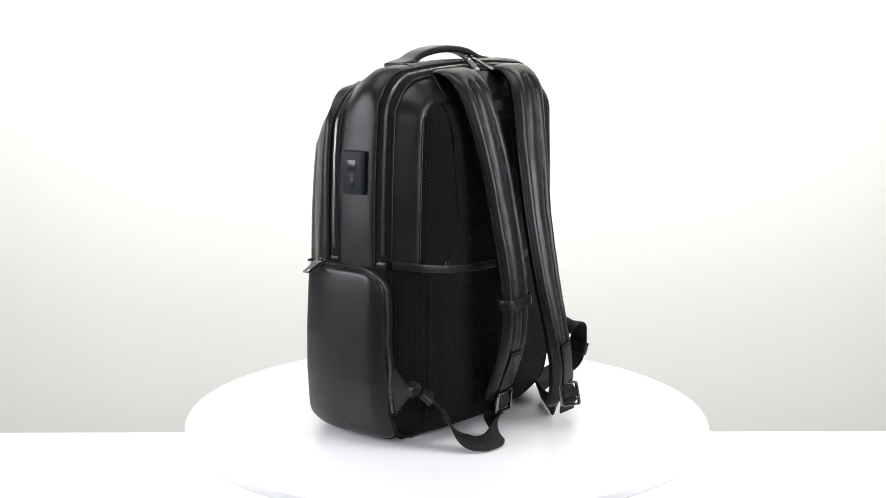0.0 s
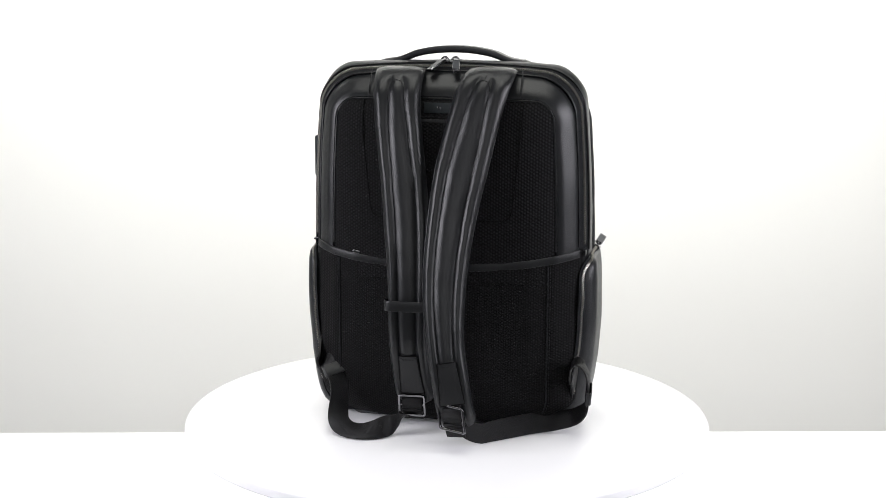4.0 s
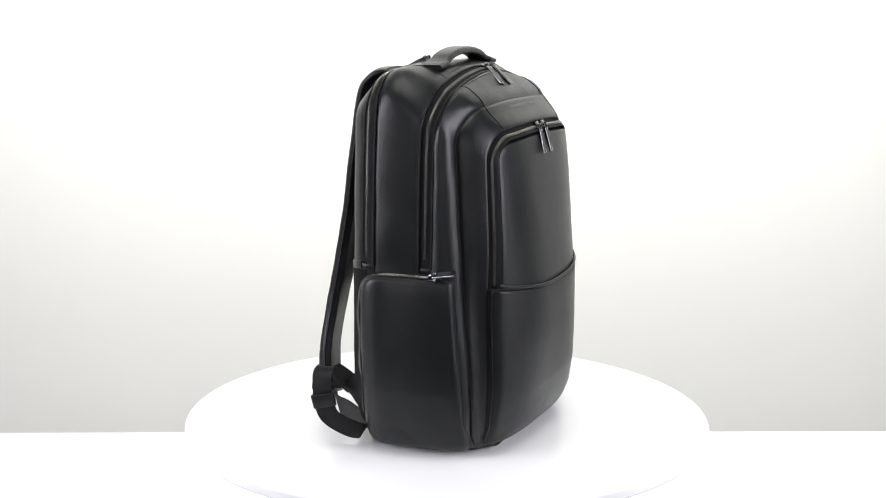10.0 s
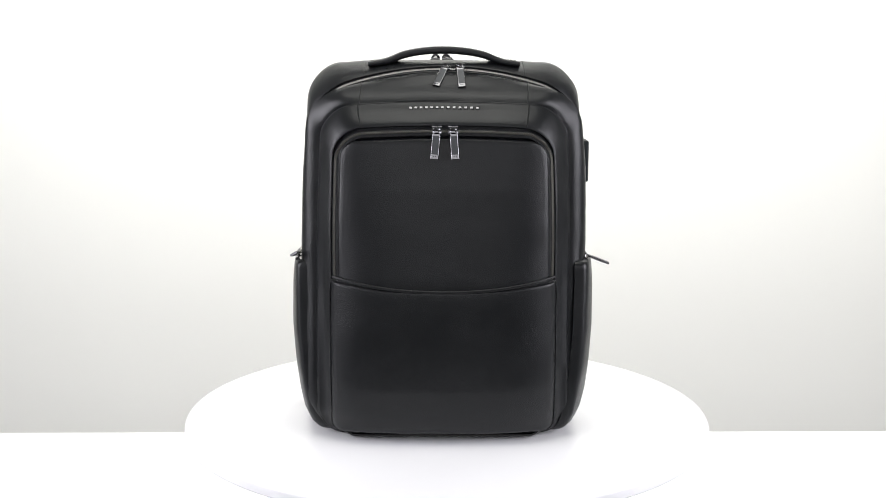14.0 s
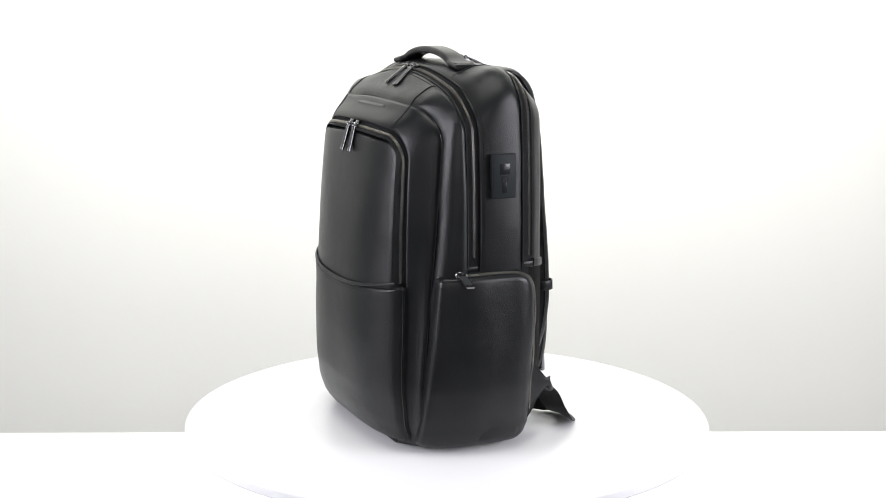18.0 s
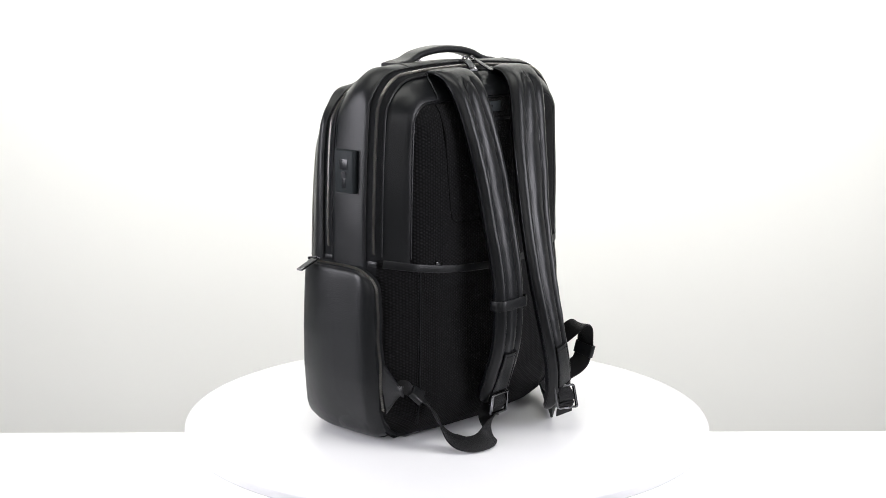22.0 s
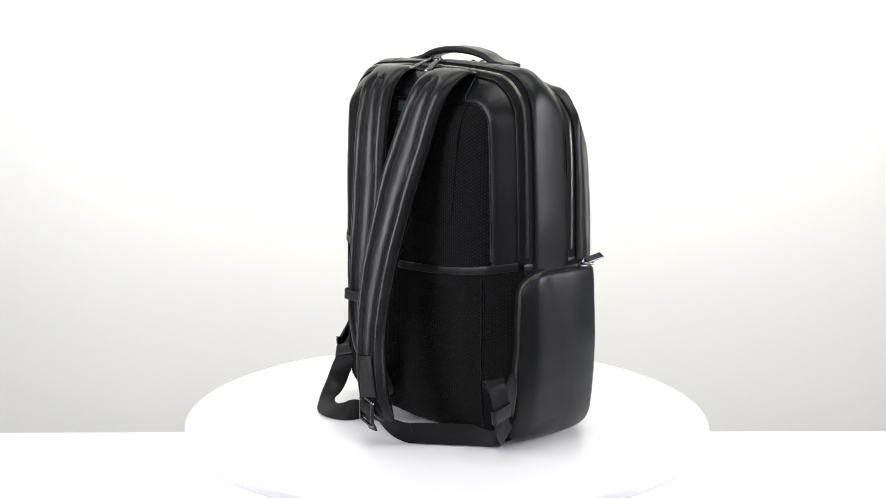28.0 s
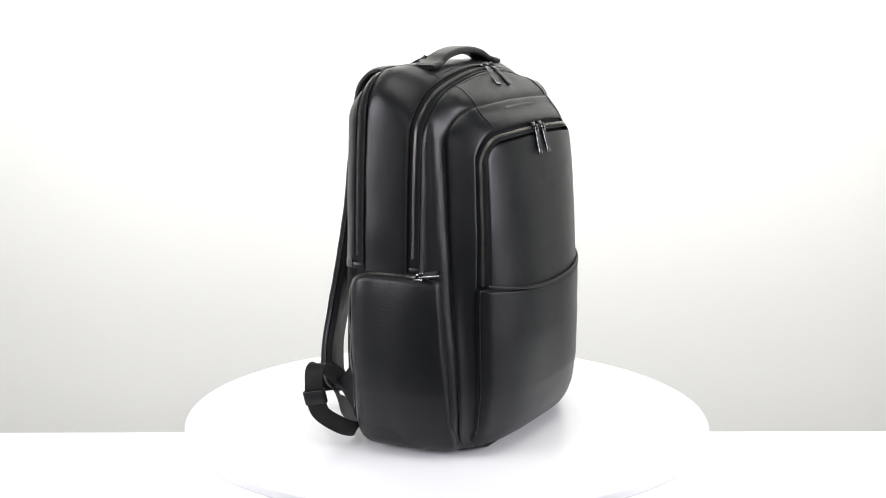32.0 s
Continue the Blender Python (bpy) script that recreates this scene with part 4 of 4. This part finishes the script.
def ladder_buckle(s, centre, x, down, size):
    """Polished slider buckle: a rounded frame and a bar, with the webbing wound through it."""
    c, x, d = np.array(centre), unit(x), unit(down)
    n = unit(np.cross(x, d))
    n = n if n[1] < 0 else -n
    w, h = size
    ring_pts = [c + x * u + d * v + n * 0.0022 for u, v in rounded(w, h, 0.0022, 5)]
    ring_pts.append(ring_pts[0])
    frame_ob = part("buckle", sweep(even(np.array(ring_pts), 0.0012), n, rounded(0.0040, 0.0027, 0.0007, 2), cap=False), CHROME, STRAP_DATA[s][0], "polished gunmetal slider buckle")
    part("buckle_bar", tube(np.array([c + x * u + n * 0.0005 for u in np.linspace(-w / 2, w / 2, 5)]), 0.0016, 8), CHROME, frame_ob)
    # webbing wound over the bar in two rolls
    k = h / 0.026
    over = [c + d * v * k + n * q for v, q in ((-0.022, -0.001), (-0.015, -0.0015), (-0.0105, -0.0025), (-0.0075, 0.0005), (-0.003, 0.0026), (0.0005, 0.0032), (0.0040, 0.0020), (0.0060, -0.0002), (0.0080, 0.0012), (0.0105, -0.0012), (0.015, -0.004), (0.021, -0.0065))]
    part("buckle_webbing", sweep(spline(over, 0.0012), x, rounded(0.0245, 0.0020, 0.0008, 2)), WEBBING, frame_ob)


ladder_buckle(-1, (-0.0285, -0.1000, 0.0390), (1, 0.05, 0.0), (0.02, 0.12, -1), (0.031, 0.0255))
ladder_buckle(1, (0.0330, -0.1565, 0.0435), (0.97, -0.2, -0.1), (0.14, -0.12, -1), (0.0315, 0.029))

# -- zip sliders with their pull tabs --


def slider(at, along, up, hang, length=0.030, label="gunmetal zip slider with a long pull"):
    """Slider at a point of a zip; the pull hangs from it in the direction hang."""
    at, t, n, h = np.array(at, float), unit(along), unit(up), unit(hang)
    s = unit(np.cross(n, t))
    body = []
    for u in np.linspace(-1, 1, 7):
        w = 0.0042 + 0.0009 * u * u
        body.append([at + t * u * 0.0055 + s * a * w / 0.005 + n * (b + 0.0018) for a, b in rounded(0.010, 0.0042 - 0.0012 * u * u, 0.0014, 3)])
    v, f = grid(body, True)
    m = len(body[0])
    f = list(f) + [tuple(range(m)), tuple(range(6 * m, 7 * m))]
    head = part("zip_slider", (v, f), CHROME, BAG, label)
    bridge = [at + t * 0.0045 * math.cos(q) + n * (0.0030 + 0.0042 * math.sin(q)) for q in np.linspace(0, math.pi, 9)]
    part("bridge", tube(np.array(bridge), 0.0011, 6), CHROME, head)
    # pull: lug, frame, inlay, end cap
    root = at + n * 0.0058
    wide = np.cross(h, n)
    wide = unit(wide if np.linalg.norm(wide) > 0.2 else np.cross(h, t))
    out = unit(np.cross(wide, h))
    out = out if out @ n > -0.2 else -out
    part("pull_ring", tube(np.array([root + h * (0.0035 + 0.0038 * math.cos(q)) + wide * 0.0036 * math.sin(q) for q in np.linspace(0, 2 * math.pi, 17)]), 0.0010, 6), CHROME, head)
    a, b = 0.0055, length
    tab = []
    for k in np.linspace(a, b, 8):
        tab.append([root + h * k + wide * u + out * v for u, v in rounded(0.0092, 0.0026, 0.0010, 3)])
    v, f = grid(tab, True)
    m = len(tab[0])
    f = list(f) + [tuple(range(m)), tuple(range(7 * m, 8 * m))]
    pull = part("pull_tab", (v, f), CHROME, head, "polished gunmetal pull tab")
    for side_of in (1, -1):
        core = [[root + h * k + wide * u + out * side_of * 0.00145 for u in (-0.0036, -0.0018, 0.0, 0.0018, 0.0036)] for k in np.linspace(a + 0.0025, b - 0.0050, 5)]
        part("pull_inlay", thick(grid(core), 0.0006, tuple(root + h * 0.015)), INLAY, pull, "dark grey inlay")
    emblem = [root + h * (b - 0.003) + wide * u + out * 0.0015 for u in (-0.0012, 0.0012)]
    part("emblem", boxes(emblem, [h, h], [wide, wide], [out, out], (0.0016, 0.0012, 0.0005)), INLAY, pull)


# back zip: two sliders meet at the top
slider((-0.0055, -0.0255, 0.4490), (1, 0, 0), (0, 0.05, 1), (-0.42, -0.80, -0.42), 0.032)
slider((0.0075, -0.0255, 0.4490), (1, 0, 0), (0, 0.05, 1), (0.22, -0.86, -0.50), 0.031)
# main zip
slider((-0.0010, 0.0490, 0.4424), (1, 0, 0), (0, 0.5, 1), (0.30, 0.70, -0.65), 0.0355)
slider((-0.0175, 0.0490, 0.4422), (1, 0, 0), (0, 0.5, 1), (-0.10, 0.72, -0.67), 0.0355)
# front pocket zip
y = float(front_y(0.0, 0.3762))
slider((0.0085, y, 0.3762), (1, 0, 0), (0, 1, 0.35), (0.10, 0.26, -1), 0.0345)
slider((-0.0105, y, 0.3762), (1, 0, 0), (0, 1, 0.35), (-0.06, 0.26, -1), 0.0345)
# side pockets
x = float(pocket_x(0.056, 0.213, 0)) - 0.0062
slider((x, 0.056, 0.2145), (0, 1, 0), (0.5, 0, 0.86), (0.05, 0.97, 0.17), 0.031)
slider((-x + 0.0045, 0.062, 0.2145), (0, 1, 0), (-0.5, 0, 0.86), (-0.93, 0.02, -0.35), 0.031)
# back pocket: the pull of its inner zip shows over the hem
at = np.array((-0.106, back_bulge(-0.106, 0.220) - 0.0005, float(hem_z(-0.106)) + 0.0018))
part("hem_pull", moved(bevel_box((0.0095, 0.0030, 0.0046), 0.0010), Matrix.Translation(at) @ pose(0, 0, 0, 0, 12, 0)), CHROME, BAG, "small gunmetal pull of the back pocket's zip")
# zip ends: small leather stops
for s in (-1, 1):
    for y, hw in ((-0.0255, 0.1712), (0.0445, 0.1700)):
        part("zip_stop", box((s * hw, y, 0.2225), (0, 1, 0), (0, 0, 1), (s, 0, 0), (0.0155, 0.007, 0.0010)), LEATHER_TRIM, BAG)

# -- charging port on one side --


def charging_port():
    m = Matrix.Translation((-0.1742, 0.0098, 0.3285)) @ Matrix(((0, 0, -1, 0), (1, 0, 0, 0), (0, 1, 0, 0), (0, 0, 0, 1)))
    plate = part("charging_port", moved(bevel_box((0.0305, 0.0508, 0.0085), 0.0022), m), RUBBER, BAG, "matt black rubber charging port with a cable slot")
    part("port_window", moved(bevel_box((0.0128, 0.0125, 0.0006), 0.0002), m @ pose(0, 0.0085, 0.0043)), GLOSS, plate, "square glossy dark window")
    part("cable_slot", moved(bevel_box((0.0058, 0.0170, 0.0006), 0.0002), m @ pose(0, -0.0105, 0.0042)), GLOSS, plate)
    part("cable_eye", moved(lathe([(0.0042, -0.0003), (0.0042, 0.0003)], 20), m @ pose(0, -0.0035, 0.0045)), GLOSS, plate)


charging_port()

# -- maker's badge on the front: a row of small metal shapes, no lettering --
xs = np.concatenate([np.linspace(0.0385, 0.0015, 7), np.linspace(-0.0055, -0.0395, 6)])
badge = np.array([at_x(front_ring(0.0068), x) for x in xs])
n = unit((0, 0.66, 0.75))
d = np.cross(n, (1, 0, 0))
for at in badge:
    part("badge_shape", box(at + n * 0.0004, (1, 0, 0), d, n, (0.0051, 0.0046, 0.0013)), BADGE, BAG)

# -- woven tag and slot between the straps --
y = back_bulge(0, 0.397)
tag = part("rubber_tag", moved(bevel_box((0.037, 0.0022, 0.0125), 0.0008), pose(-0.0035, y - 0.0012, 0.3975, -6)), RUBBER, BAG, "small dark rubber tag")
part("emblem", boxes([np.array((-0.0035 + q, y - 0.0025, 0.3975)) for q in (-0.0015, 0.0010)], [np.array((1.0, 0, 0))] * 2, [np.array((0, 0, 1.0))] * 2, [np.array((0, -1.0, 0))] * 2, (0.0018, 0.003, 0.0005)), CHROME, tag)
line = np.array([(q, back_bulge(q, 0.387) - 0.001, 0.387) for q in np.linspace(-0.045, 0.045, 20)])
part("slot_stitching", stitches(line, (0, -1, 0)), THREAD, BAG)
part("luggage_slot", sweep(line + (0, 0.0002, -0.006), (0, 0, 1), rounded(0.006, 0.002, 0.0006, 2)), LEATHER_TRIM, BAG)

# ---- motion: the turntable carries the backpack round, clockwise from above ----
TURN, SQUARE, OFF = 16.565, 3.267, 0.007


def motions():
    spin, ride = [], []
    for k in range(0, 65):
        t = k * 0.5
        a = -TURN * (t - SQUARE)
        spin.append((t, pose(0, 0, TABLE_Z, 0, 0, a)))
        ride.append((t, pose(OFF * math.cos(radians(a)), OFF * math.sin(radians(a)), 0, 0, 0, a)))
    walk(TURNTABLE, spin)
    walk(BAG, ride)


motions()
